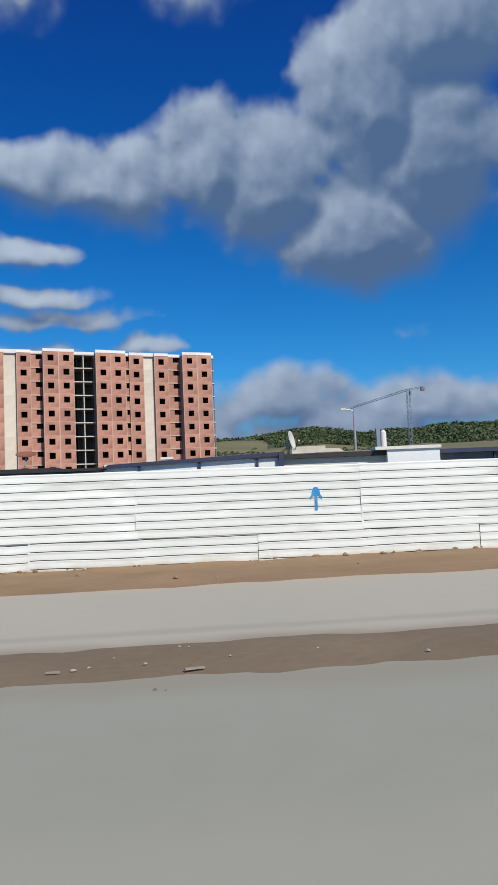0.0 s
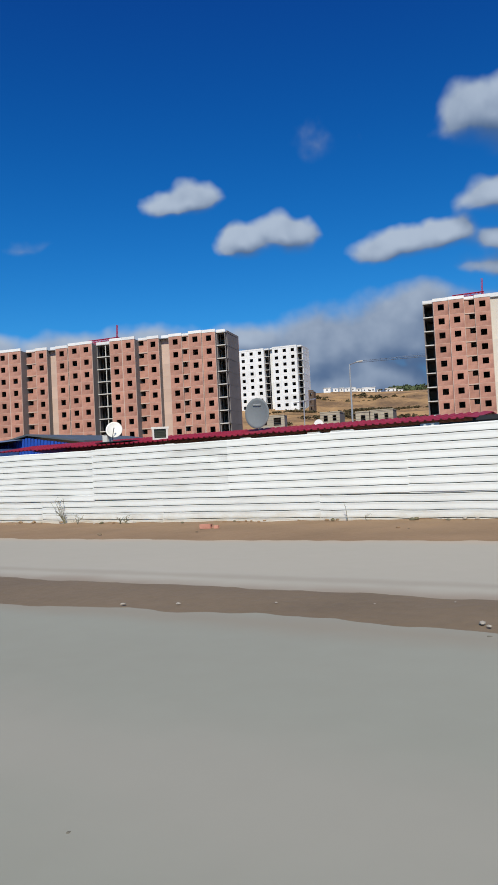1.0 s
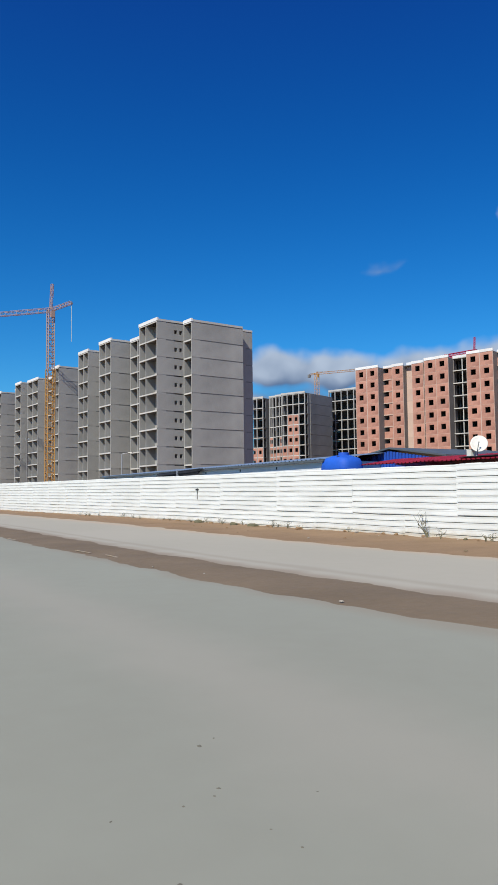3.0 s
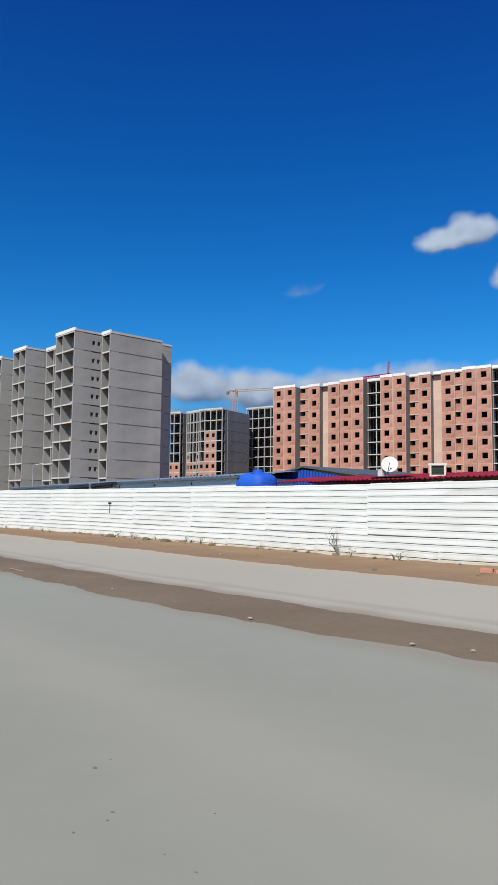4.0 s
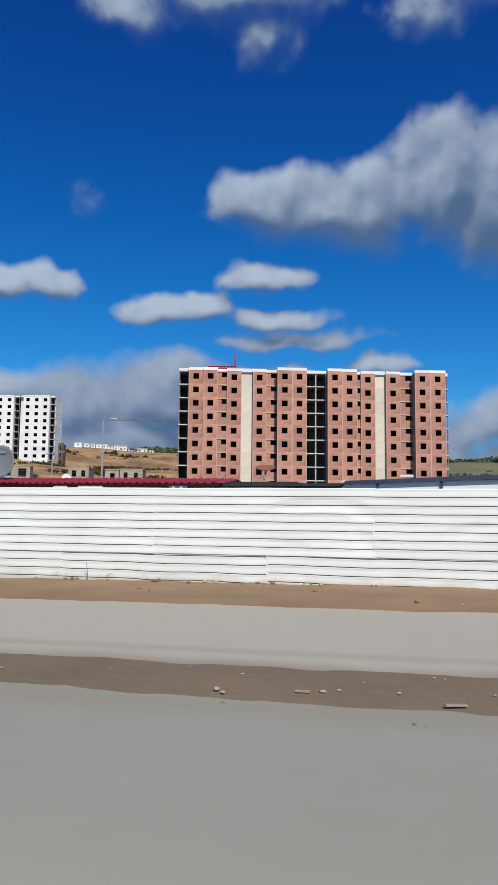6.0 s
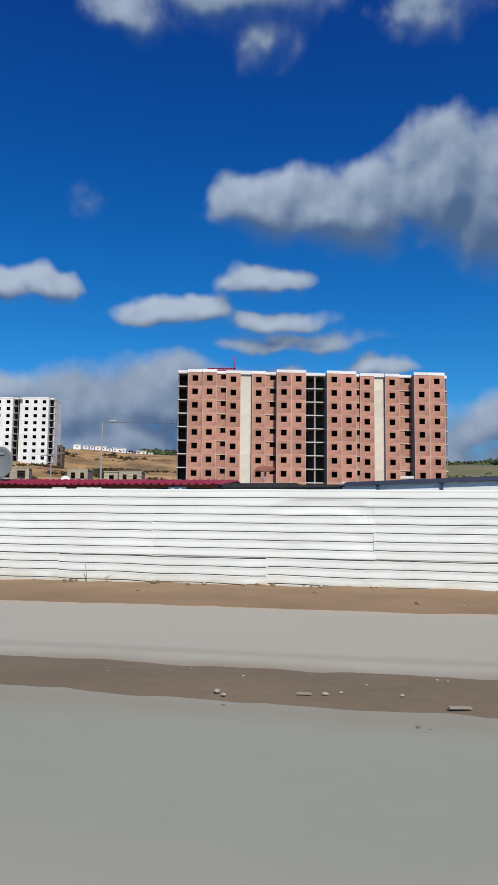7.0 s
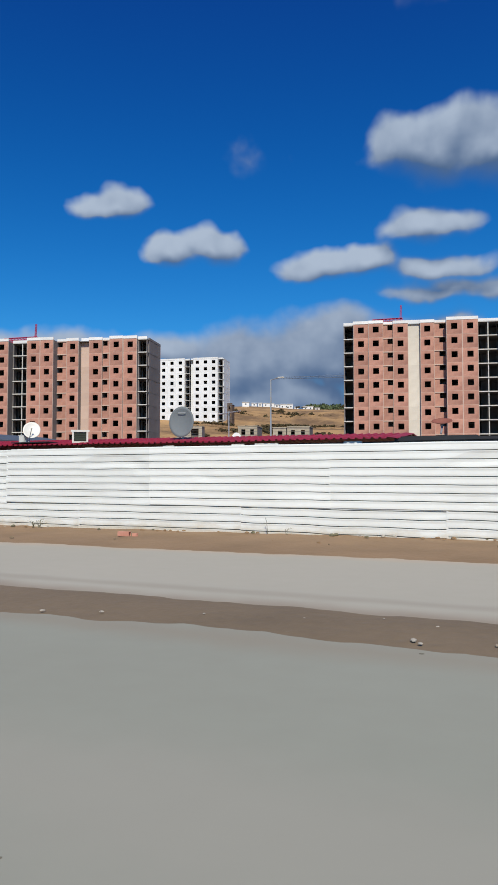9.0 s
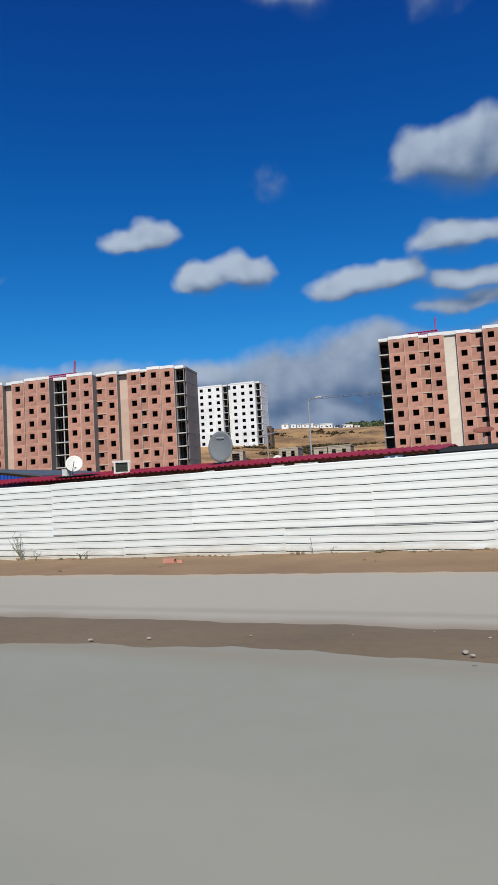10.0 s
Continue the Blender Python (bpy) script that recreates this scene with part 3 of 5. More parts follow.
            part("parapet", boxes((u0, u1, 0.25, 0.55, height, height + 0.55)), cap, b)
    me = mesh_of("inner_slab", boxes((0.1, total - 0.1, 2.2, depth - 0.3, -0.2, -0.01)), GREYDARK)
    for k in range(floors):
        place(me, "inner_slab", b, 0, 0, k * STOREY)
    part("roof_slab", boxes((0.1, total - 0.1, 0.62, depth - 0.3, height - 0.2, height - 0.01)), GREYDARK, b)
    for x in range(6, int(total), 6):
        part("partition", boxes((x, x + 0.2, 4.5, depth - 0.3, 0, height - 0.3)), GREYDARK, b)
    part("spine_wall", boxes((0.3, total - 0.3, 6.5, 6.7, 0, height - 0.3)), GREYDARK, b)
    part("back_wall", boxes((0, total, depth - 0.25, depth, 0, height + 0.4)), wall, b)
    # end walls and their parapets, with the shaded side painted into the grey
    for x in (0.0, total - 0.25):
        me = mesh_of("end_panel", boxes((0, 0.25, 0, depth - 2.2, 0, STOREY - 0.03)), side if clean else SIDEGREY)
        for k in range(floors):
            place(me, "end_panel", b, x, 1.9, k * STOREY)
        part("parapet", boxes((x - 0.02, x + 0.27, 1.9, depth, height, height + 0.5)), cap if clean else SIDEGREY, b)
    return b


SIDEDARK = material("dark_blockwork", (0.24, 0.24, 0.245), (0.18, 0.18, 0.185), 0.92, 0.3, 5)
# render grey, darkened for walls that turn from the sun
SIDEGREY = material("grey_render_and_shade", (0.22, 0.20, 0.195), (0.16, 0.145, 0.14), 0.92, 0.3, 5)
BRICKCOLS = [("open", 0, 2.2, 0), ("bay", 2.2, 5.5, 0.5), ("bay", 5.5, 8.7, 0.9), ("rec", 8.7, 10.8, 0), ("bay", 10.8, 14.1, 0.0),
             ("con", 14.1, 16.7, -0.9), ("bay", 16.7, 19.7, 0.0), ("rec", 19.7, 22.1, 0), ("bay", 22.1, 25.4, 2.0), ("bay", 25.4, 28.7, 2.0),
             ("open", 28.7, 33.4, 0), ("bay", 33.4, 36.75, 2.0), ("bay", 36.75, 40.1, 1.7), ("rec", 40.1, 41.3, 0), ("bay", 41.3, 44.6, 0.0),
             ("con", 44.6, 47.1, -0.9), ("bay", 47.1, 50.4, 0.0), ("rec", 50.4, 53.2, 0), ("bay", 53.2, 56.7, 2.2), ("bay", 56.7, 60.2, 2.2),
             ("open", 60.2, 61.5, 0)]
TURN = 11.3
brick_label = "unfinished red-brick apartment block with pale concrete strips and empty windows"
tower_b = tower(pose(-39.9, 162.0, 5.0, 0, 0, TURN), BRICKCOLS, 13, 10, BRICK, EDGE, WHITEPAINT, brick_label, "apartment blocks")
STRIP = material("pinkish_render", (0.60, 0.45, 0.37), (0.50, 0.36, 0.30), 0.9, 0.3, 5)
ACOLS = [(k, a, b, -1.7 if k == "con" else p) for k, a, b, p in BRICKCOLS]
tower_a = tower(pose(-144.2, 139.6, 3.3, 0, 0, TURN), ACOLS, 11, 10, BRICK, EDGE, WHITEPAINT, brick_label, "apartment blocks", side=STRIP, flip=True)
WHITECOLS = [("bay", 0, 4.0, 0.6), ("bay", 4.0, 8.0, 0.6), ("bay", 8.0, 12.0, 0.6), ("open", 12.0, 14.2, 0), ("con", 14.2, 16.2, -2.0),
             ("bay", 16.2, 20.0, 0.9), ("bay", 20.0, 23.8, 0.9), ("bay", 23.8, 27.6, 0.9), ("open", 27.6, 29.6, 0)]
tower_w = tower(pose(-160.0, 301.0, 24.6, 0, 0, 8.0), WHITECOLS, 13, 10, WHITEPAINT, WHITEPAINT, WHITEPAINT,
                "finished white-painted apartment block with dark windows on the hill", "apartment blocks", side=WHITEPAINT, clean=True)


JOINT = material("dark_joint_concrete", (0.25, 0.25, 0.245), (0.18, 0.18, 0.18), 0.92, 0.6, 6)


def grey_block(b, x1, x0, y0, y1, floors, bays, windows=()):
    """One block of a bare concrete building: loggias open to the front (-y), blank panels on the +x end wall."""
    h = floors * STOREY
    me = mesh_of("wall_panel", boxes((-0.25, 0, 0, y1 - y0 - 0.02, 0.03, STOREY - 0.19)), GREY)
    holes = [y for y in windows if y0 < y < y1]
    if holes:
        bm = bmesh.new()
        ys = y0
        for y in holes:
            box(bm, -0.25, 0, ys - y0, y - 0.28 - y0, 0.03, STOREY - 0.19)
            box(bm, -0.25, 0, y - 0.28 - y0, y + 0.28 - y0, 0.03, 1.1)
            box(bm, -0.25, 0, y - 0.28 - y0, y + 0.28 - y0, 1.8, STOREY - 0.19)
            ys = y + 0.28
        box(bm, -0.25, 0, ys - y0, y1 - y0 - 0.02, 0.03, STOREY - 0.19)
        me = mesh_of("wall_panel", bm, GREY)
    for k in range(floors):
        place(me, "wall_panel", b, x1, y0, k * STOREY)
    part("joint_backing", boxes((x1 - 0.24, x1 - 0.05, y0 + 0.3, min([y1 - 0.05] + [q - 0.3 for q in holes]), 0, h)), JOINT, b)
    n = len(bays)
    edges = [x1] + [x1 - s for s in bays]
    for x in edges:
        xx = min(max(x, x0 + 0.1), x1 - 0.12)
        part("loggia_fin", boxes((xx - 0.1, xx + 0.1, y0 - 0.03, y0 + 1.7, 0, h)), GREY, b)
    # slab darker than its edge: the ceiling's shade is put into the colour
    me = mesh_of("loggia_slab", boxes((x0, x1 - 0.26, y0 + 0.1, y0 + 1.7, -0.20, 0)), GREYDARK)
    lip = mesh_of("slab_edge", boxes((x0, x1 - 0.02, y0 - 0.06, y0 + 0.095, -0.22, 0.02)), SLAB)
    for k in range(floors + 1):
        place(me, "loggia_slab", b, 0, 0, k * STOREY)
        place(lip, "slab_edge", b, 0, 0, k * STOREY)
    part("fascia", boxes((x0 - 0.05, x1 + 0.05, y0 - 0.12, y0 + 0.2, h, h + 0.55)), WHITEPAINT, b)
    part("end_cap", boxes((x1 - 0.28, x1 + 0.04, y0 + 0.22, y1, h, h + 0.35)), SLAB, b)
    part("back_wall", boxes((x0, x1 - 0.3, y0 + 1.7, y0 + 1.9, 0, h)), GREY, b)
    door = mesh_of("doorway", boxes((-0.5, 0.5, y0 + 1.66, y0 + 1.695, 0.02, 2.2)), BLACK)
    for xa, xb in zip(edges, edges[1:]):
        if xa - xb > 2.2:
            for k in range(floors):
                place(door, "doorway", b, (xa + xb) / 2 + 0.2, 0, k * STOREY)
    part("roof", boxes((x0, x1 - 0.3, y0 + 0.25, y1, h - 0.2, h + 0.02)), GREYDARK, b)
    part("rear_wall", boxes((x0, x1 - 0.3, y1 - 0.2, y1, 0, h)), GREY, b)


def grey_building(m, blocks, floors, label):
    b = thing("apartment_building", m, label, "building", "apartment blocks")
    for blk in blocks:
        grey_block(b, *blk[:4], floors, *blk[4:])
    return b


grey_label = "bare grey precast-concrete apartment block under construction, with open loggias"
A_BLOCKS = [(-107.7, -110.4, 66.0, 76.7, (2.7,)), (-110.4, -117.0, 60.8, 66.0, (4.1, 6.6), (64.4, 65.4)), (-109.4, -112, 76.8, 80.0, (2.6,)),
            (-117.2, -129.2, 65.2, 70.0, (3, 6, 9, 12)), (-129.6, -135.0, 61.3, 66.0, (2.6, 5.4)), (-135.2, -141.8, 64.5, 70.0, (3.3, 6.6)),
            (-141.9, -147.0, 62.0, 68.0, (2.5, 5.1))]
grey_building(pose(0, 0, 0.5), A_BLOCKS, 10, grey_label)
B_BLOCKS = [(-163.0, -167.5, 64.0, 69.5, (2.2, 4.5)), (-161.5, -166, 69.6, 76, (2.2, 4.5)), (-167.7, -182, 68.5, 74, (3.6, 7.2, 10.8, 14.3)), (-182.2, -190.0, 66, 74, (4, 7.8))]
grey_building(pose(0, 0, 0.5), B_BLOCKS, 10, grey_label)
C_BLOCKS = [(-191.6, -196.0, 64.8, 70.5, (4.4,), (65.6, 69.6)), (-190.6, -195, 70.6, 77, (4.4,)), (-196.2, -206.0, 68, 74, (5, 9.8)), (-212.0, -217.0, 66.0, 78.0, (2.5, 5.0))]
grey_building(pose(0, 0, 0.5), C_BLOCKS, 10, grey_label)


def frame_block(b, x0, x1, y0, depth, floors, bays, infill, end=True):
    """A bare concrete frame with slabs and columns, partly closed by brick panels with windows."""
    w, h = x1 - x0, floors * STOREY
    # floors dark behind pale edges, with underside shade in their colour
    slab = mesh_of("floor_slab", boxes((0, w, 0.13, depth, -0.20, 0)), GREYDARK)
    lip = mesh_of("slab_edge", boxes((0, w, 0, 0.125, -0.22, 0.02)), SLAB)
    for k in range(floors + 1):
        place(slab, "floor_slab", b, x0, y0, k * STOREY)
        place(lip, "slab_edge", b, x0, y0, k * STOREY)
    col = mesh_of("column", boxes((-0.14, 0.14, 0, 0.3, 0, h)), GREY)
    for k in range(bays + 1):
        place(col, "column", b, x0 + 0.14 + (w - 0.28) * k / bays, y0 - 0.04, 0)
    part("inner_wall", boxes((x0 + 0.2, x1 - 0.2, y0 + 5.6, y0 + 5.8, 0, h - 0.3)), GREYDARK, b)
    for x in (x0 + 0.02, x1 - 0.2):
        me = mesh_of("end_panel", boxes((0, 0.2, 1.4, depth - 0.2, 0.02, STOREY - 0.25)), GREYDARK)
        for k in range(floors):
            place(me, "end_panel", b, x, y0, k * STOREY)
    part("parapet", boxes((x0, x1, y0 - 0.1, y0 + 0.2, h, h + 0.5)), SLAB, b)
    bw = (w - 0.28) / bays
    pan = panel("brick_panel", bw - 0.3, STOREY - 0.26, BRICK, (bw / 2 - 0.65, bw / 2 + 0.35, 1.0, 2.1), 0.2)
    for i, k in infill:
        place(pan, "brick_panel", b, x0 + 0.14 + bw * i + 0.15, y0 + 0.02, k * STOREY + 0.02)


fb = thing("apartment_building", pose(-188.2, 136.2, 0.6, 0, 0, 15.5), "bare grey concrete frame of an apartment block, partly bricked in", "building", "apartment blocks")
frame_block(fb, 0, 5.0, 0.0, 12, 10, 2, [(i, k) for k in range(5) for i in range(2)])
frame_block(fb, 6.4, 9.4, 1.2, 11, 10, 2, [(i, k) for k in range(5) for i in range(2)] + [(0, 5)])
frame_block(fb, 9.6, 12.6, 0.2, 12, 10, 2, [(0, 2), (1, 2), (0, 3), (1, 4), (0, 4), (1, 5)])
frame_block(fb, 12.8, 21.5, -1.2, 14, 10, 4, [(i, k) for k in range(5) for i in (0, 1, 2)] + [(1, 5), (2, 5), (1, 6), (2, 6), (1, 7), (2, 7)])
part("link_wall", boxes((5.02, 6.38, 3.0, 3.2, 0, 30.6)), GREYDARK, fb)
me = mesh_of("gable_panel", boxes((0, 0.2, 2.5, 14.5, 0.03, STOREY - 0.05)), SIDEDARK)
for k in range(10):
    place(me, "gable_panel", fb, 21.52, -1.2, k * STOREY)
fc = thing("apartment_building", pose(-176, 158.0, 3.0, 0, 0, 12), "bare dark concrete frame of an apartment block behind another", "building", "apartment blocks")
frame_block(fc, 0, 12, 0, 12, 10, 5, [])
frame_block(fc, 12.6, 21, -0.8, 12, 10, 4, [])


# ---- site sheds behind the fence (local frame: x along the road, y away from it) ----
def shed_thing(name, x, y, label, category="shed", group="site sheds"):
    return thing(name, ROADM @ pose(x, y, 0), label, category, group)


def ribbed_roof(x0, x1, ya, za, yb, zb, pitch=0.25, h=0.03, thick=0.012):
    """A profiled roof sheet falling towards the road, ribs running down the slope."""
    bm = bmesh.new()
    n = int((x1 - x0) / pitch)
    prof = []
    for k in range(n):
        x = x0 + k * pitch
        prof += [(x, 0), (x + pitch * 0.6, 0), (x + pitch * 0.68, h), (x + pitch * 0.92, h)]
    prof.append((x1, 0))
    for side in (0, 1):
        cols = [[bm.verts.new((x, y, z + d - side * thick)) for x, d in prof] for y, z in ((ya, za), (yb, zb))]
        for i in range(len(prof) - 1):
            q = (cols[0][i], cols[0][i + 1], cols[1][i + 1], cols[1][i])
            bm.faces.new(q if side == 0 else q[::-1])
    return bm


def long_white_shed():
    s = shed_thing("site_shed", -39, 18.9, "long white-walled site shed with a shallow blue-grey sheet roof")
    wall = part("wall", boxes((-14.0, 13.5, 0.0, 0.12, 0, 2.74)), WHITEPAINT, s)
    part("rear_wall", boxes((-14.0, 13.5, 3.9, 4.0, 0, 2.9)), WHITEPAINT, s)
    part("side_wall", boxes((13.4, 13.5, 0.12, 3.9, 0, 2.75)), WHITEPAINT, s)
    part("roof", ribbed_roof(-14.2, 13.8, -0.15, 2.80, 4.2, 3.22, 0.33), BLUEGREY, s)
    part("gutter", boxes((-14.2, 13.8, -0.22, -0.12, 2.70, 2.79)), DARKGREY, s)
    for x in (-11.5, -8.2, -1.0, 2.6, 6.4, 9.8):
        part("vent_hole", boxes((x, x + 0.11, -0.012, -0.002, 2.50, 2.62)), BLACK, wall)
    bundle = part("pipe_strap", boxes((-0.3, -0.26, -0.42, -0.002, 2.44, 2.8)), STEEL, s, "strap holding a bundle of pipes")
    rng = random.Random(8)
    for k in range(9):
        z = 2.50 + 0.028 * k
        bm = bmesh.new()
        beam(bm, (-3.2 + rng.uniform(-0.3, 0.3), -0.30 + rng.uniform(-0.06, 0.06), z - 0.03), (2.6 + rng.uniform(-0.5, 0.4), -0.30 + rng.uniform(-0.06, 0.06), z + 0.04 + rng.uniform(0, 0.06)), 0.035, 6)
        part("pipe", bm, BLACK, bundle, "black plastic pipe")


def water_tank():
    s = shed_thing("water_tank", -24.75, 19.3, "bright blue plastic water tank with sloped shoulders", "water tank", "")
    bm = bmesh.new()
    rows = [(2.30, 0.86, 0.62), (2.36, 0.88, 0.64), (2.62, 0.86, 0.6), (2.78, 0.76, 0.55), (2.84, 0.62, 0.48), (2.88, 0.46, 0.36), (2.92, 0.40, 0.30)]
    rings = []
    for z, a, b in rows:
        ring = []
        for k in range(24):
            t = k * math.tau / 24
            c, q = math.cos(t), math.sin(t)
            ring.append(bm.verts.new((math.copysign(abs(c) ** 0.55, c) * a, math.copysign(abs(q) ** 0.55, q) * b, z)))
        rings.append(ring)
    for a, b in zip(rings, rings[1:]):
        for k in range(24):
            f = bm.faces.new((a[k], a[(k + 1) % 24], b[(k + 1) % 24], b[k])); f.smooth = True
    bm.faces.new(rings[0][::-1]); bm.faces.new(rings[-1])
    body = part("body", bm, TARP, s)
    bm = bmesh.new(); beam(bm, (0.14, 0, 2.90), (0.14, 0, 3.04), 0.22, 20); part("lid", bm, TARP, body)
    bm = bmesh.new(); beam(bm, (0.3, -0.32, 2.84), (0.3, -0.46, 2.82), 0.05, 12); part("outlet", bm, BLACK, body)
    part("stand", boxes((-1.1, -1.0, -0.5, -0.4, 0, 2.3), (1.0, 1.1, -0.5, -0.4, 0, 2.3), (-1.1, -1.0, 0.4, 0.5, 0, 2.3), (1.0, 1.1, 0.4, 0.5, 0, 2.3), (-1.15, 1.15, -0.55, 0.55, 2.25, 2.3)), STEEL, s)


def gable_shed():
    s = shed_thing("site_shed", -24.9, 22.0, "shed with blue ribbed gable wall under a grey roof")
    for k in range(26):
        x = -2.55 + k * 0.2
        top = 3.17 - abs(x + 0.08) * 0.145
        part("gable_rib", boxes((x, x + 0.12, -0.03, 0.03, 0, top)), BLUERIB, s)
    part("gable_sheet", boxes((-2.6, 2.65, 0.03, 0.06, 0, 2.80)), BLUERIB, s)
    part("gable_top", boxes((-1.4, 1.4, 0.03, 0.06, 2.802, 2.97)), BLUERIB, s)
    for sgn in (-1, 1):
        bm = bmesh.new()
        v = [bm.verts.new(p) for p in ((0, -0.08, 3.33), (sgn * 3.4, -0.08, 2.86), (sgn * 3.4, 6, 2.86), (0, 6, 3.33),
                                        (0, -0.08, 3.26), (sgn * 3.4, -0.08, 2.79), (sgn * 3.4, 6, 2.79), (0, 6, 3.26))]
        for f in ((0, 1, 2, 3), (7, 6, 5, 4), (0, 4, 5, 1), (1, 5, 6, 2), (2, 6, 7, 3), (3, 7, 4, 0)):
            bm.faces.new([v[i] for i in f])
        bmesh.ops.recalc_face_normals(bm, faces=bm.faces)
        part("roof_slope", bm, DARKGREY, s)


def red_shed():
    s = shed_thing("site_shed", -14.0, 18.7, "low site shed under a ragged red profiled sheet roof")
    rng = random.Random(3)
    x = -8.6
    while x < 8.95:
        w = min(1.02, 9.0 - x)
        bm = ribbed_roof(0, w, -0.18 + rng.uniform(-0.05, 0.03), 2.43 - (x + 9) * 0.006 + rng.uniform(-0.012, 0.012), 1.5, 2.66 - (x + 9) * 0.0070, 0.2, 0.035)
        ob = part("roof_sheet", bm, REDROOF, s)
        ob.matrix_local = pose(x, 0, 0, 0, 0, 0)
        x += 1.0
    part("rear_slope", ribbed_roof(-8.6, 9, 1.5, 2.50, 4.0, 2.2, 0.2, 0.03), REDROOF, s)
    # black strip and dark wall added as the shadow gap under the roof
    part("eave_board", boxes((-8.6, 9, -0.06, -0.02, 2.2, 2.27)), BLACK, s)
    part("wall", boxes((-8.6, 9, 0.0, 0.1, 0, 2.2)), GREYDARK, s)
    for x in (-3.3, -0.6, 2.2, 4.4, 5.1, 7.6):
        part("loose_board", boxes((x, x + rng.uniform(0.3, 0.7), -0.12, -0.07, 2.22, 2.29)), OFFWHITE, s)
    # rusty sheet edge beyond the red roof
    d = shed_thing("site_shed", -3.6, 18.7, "low shed with a dark felt roof edge")
    part("roof", boxes((-1.5, 1.6, -0.1, 2.0, 2.27, 2.34), (-1.4, 0.4, 0.1, 1.6, 2.345, 2.39)), BLACK, d)
    part("wall", boxes((-1.4, 1.5, 0.0, 0.1, 0, 2.265)), SIDEGREY, d)


def navy_shed():
    s = shed_thing("site_shed", 0.05, 18.6, "white cabin with a navy blue sheet-metal roof edge")
    part("wall", boxes((-2.1, 2.15, 0.0, 0.1, 0, 2.40)), WHITEPAINT, s)
    bm = bmesh.new()
    v = [bm.verts.new(p) for p in ((-2.15, -0.10, 2.30), (2.2, -0.10, 2.44), (2.2, -0.10, 2.54), (-2.0, -0.10, 2.39),
                                    (-2.15, 3.0, 2.34), (2.2, 3.0, 2.48), (2.2, 3.0, 2.55), (-2.0, 3.0, 2.40))]
    for f in ((0, 1, 2, 3), (7, 6, 5, 4), (3, 2, 6, 7), (0, 4, 5, 1), (0, 3, 7, 4), (1, 5, 6, 2)):
        bm.faces.new([v[i] for i in f])
    bmesh.ops.recalc_face_normals(bm, faces=bm.faces)
    part("roof", bm, NAVY, s)
    for x in (-1.3, 0.15, 1.55):
        part("bracket", boxes((x, x + 0.06, -0.06, -0.005, 2.18, 2.36 + x * 0.03)), NAVY, s)
    part("end_post", boxes((2.1, 2.22, -0.16, -0.02, 2.0, 2.50)), NAVY, s)
    part("debris", boxes((-0.75, -0.45, 0.0, 0.3, 2.47, 2.53)), OFFWHITE, s, "scrap of pale sheeting on the roof")
    d = shed_thing("site_shed", 3.5, 18.6, "low block-walled shed with a black felt roof edge")
    part("wall", boxes((-1.25, 1.3, 0.02, 0.12, 0, 2.36)), CREAM, d)
    part("roof", boxes((-1.3, 1.35, -0.1, 2.6, 2.362, 2.48)), BLACK, d)
    part("roof_beam", boxes((-0.4, 1.3, 0.1, 0.2, 2.481, 2.51)), WOOD, d)
    w = shed_thing("site_shed", 5.45, 18.4, "small white box cabin with a pale capping")
    part("wall", boxes((-0.65, 0.65, 0, 1.6, 0, 2.48)), WHITEPAINT, w)
    part("capping", boxes((-0.95, 0.68, -0.05, 1.65, 2.482, 2.56)), OFFWHITE, w)
    r = shed_thing("site_shed", 10.5, 18.8, "grey cabin with a dark navy roof edge")
    part("wall", boxes((-4.2, 4.5, 0.05, 0.15, 0, 2.36)), SIDEGREY, r)
    part("roof", boxes((-4.3, 4.6, -0.1, 3, 2.362, 2.47)), NAVY, r)
    for x in (-2.9, -1.3, 0.4):
        part("bracket", boxes((x, x + 0.05, -0.02, 0.04, 2.2, 2.36)), NAVY, r)


GREYDISH = material("grey_dish_enamel", (0.165, 0.185, 0.195), (0.14, 0.158, 0.168), 0.7, 1.5, 12, 0.05)
FADED = material("faded_print", (0.27, 0.285, 0.295), (0.23, 0.245, 0.255), 0.7, 4, 20, 0.05)


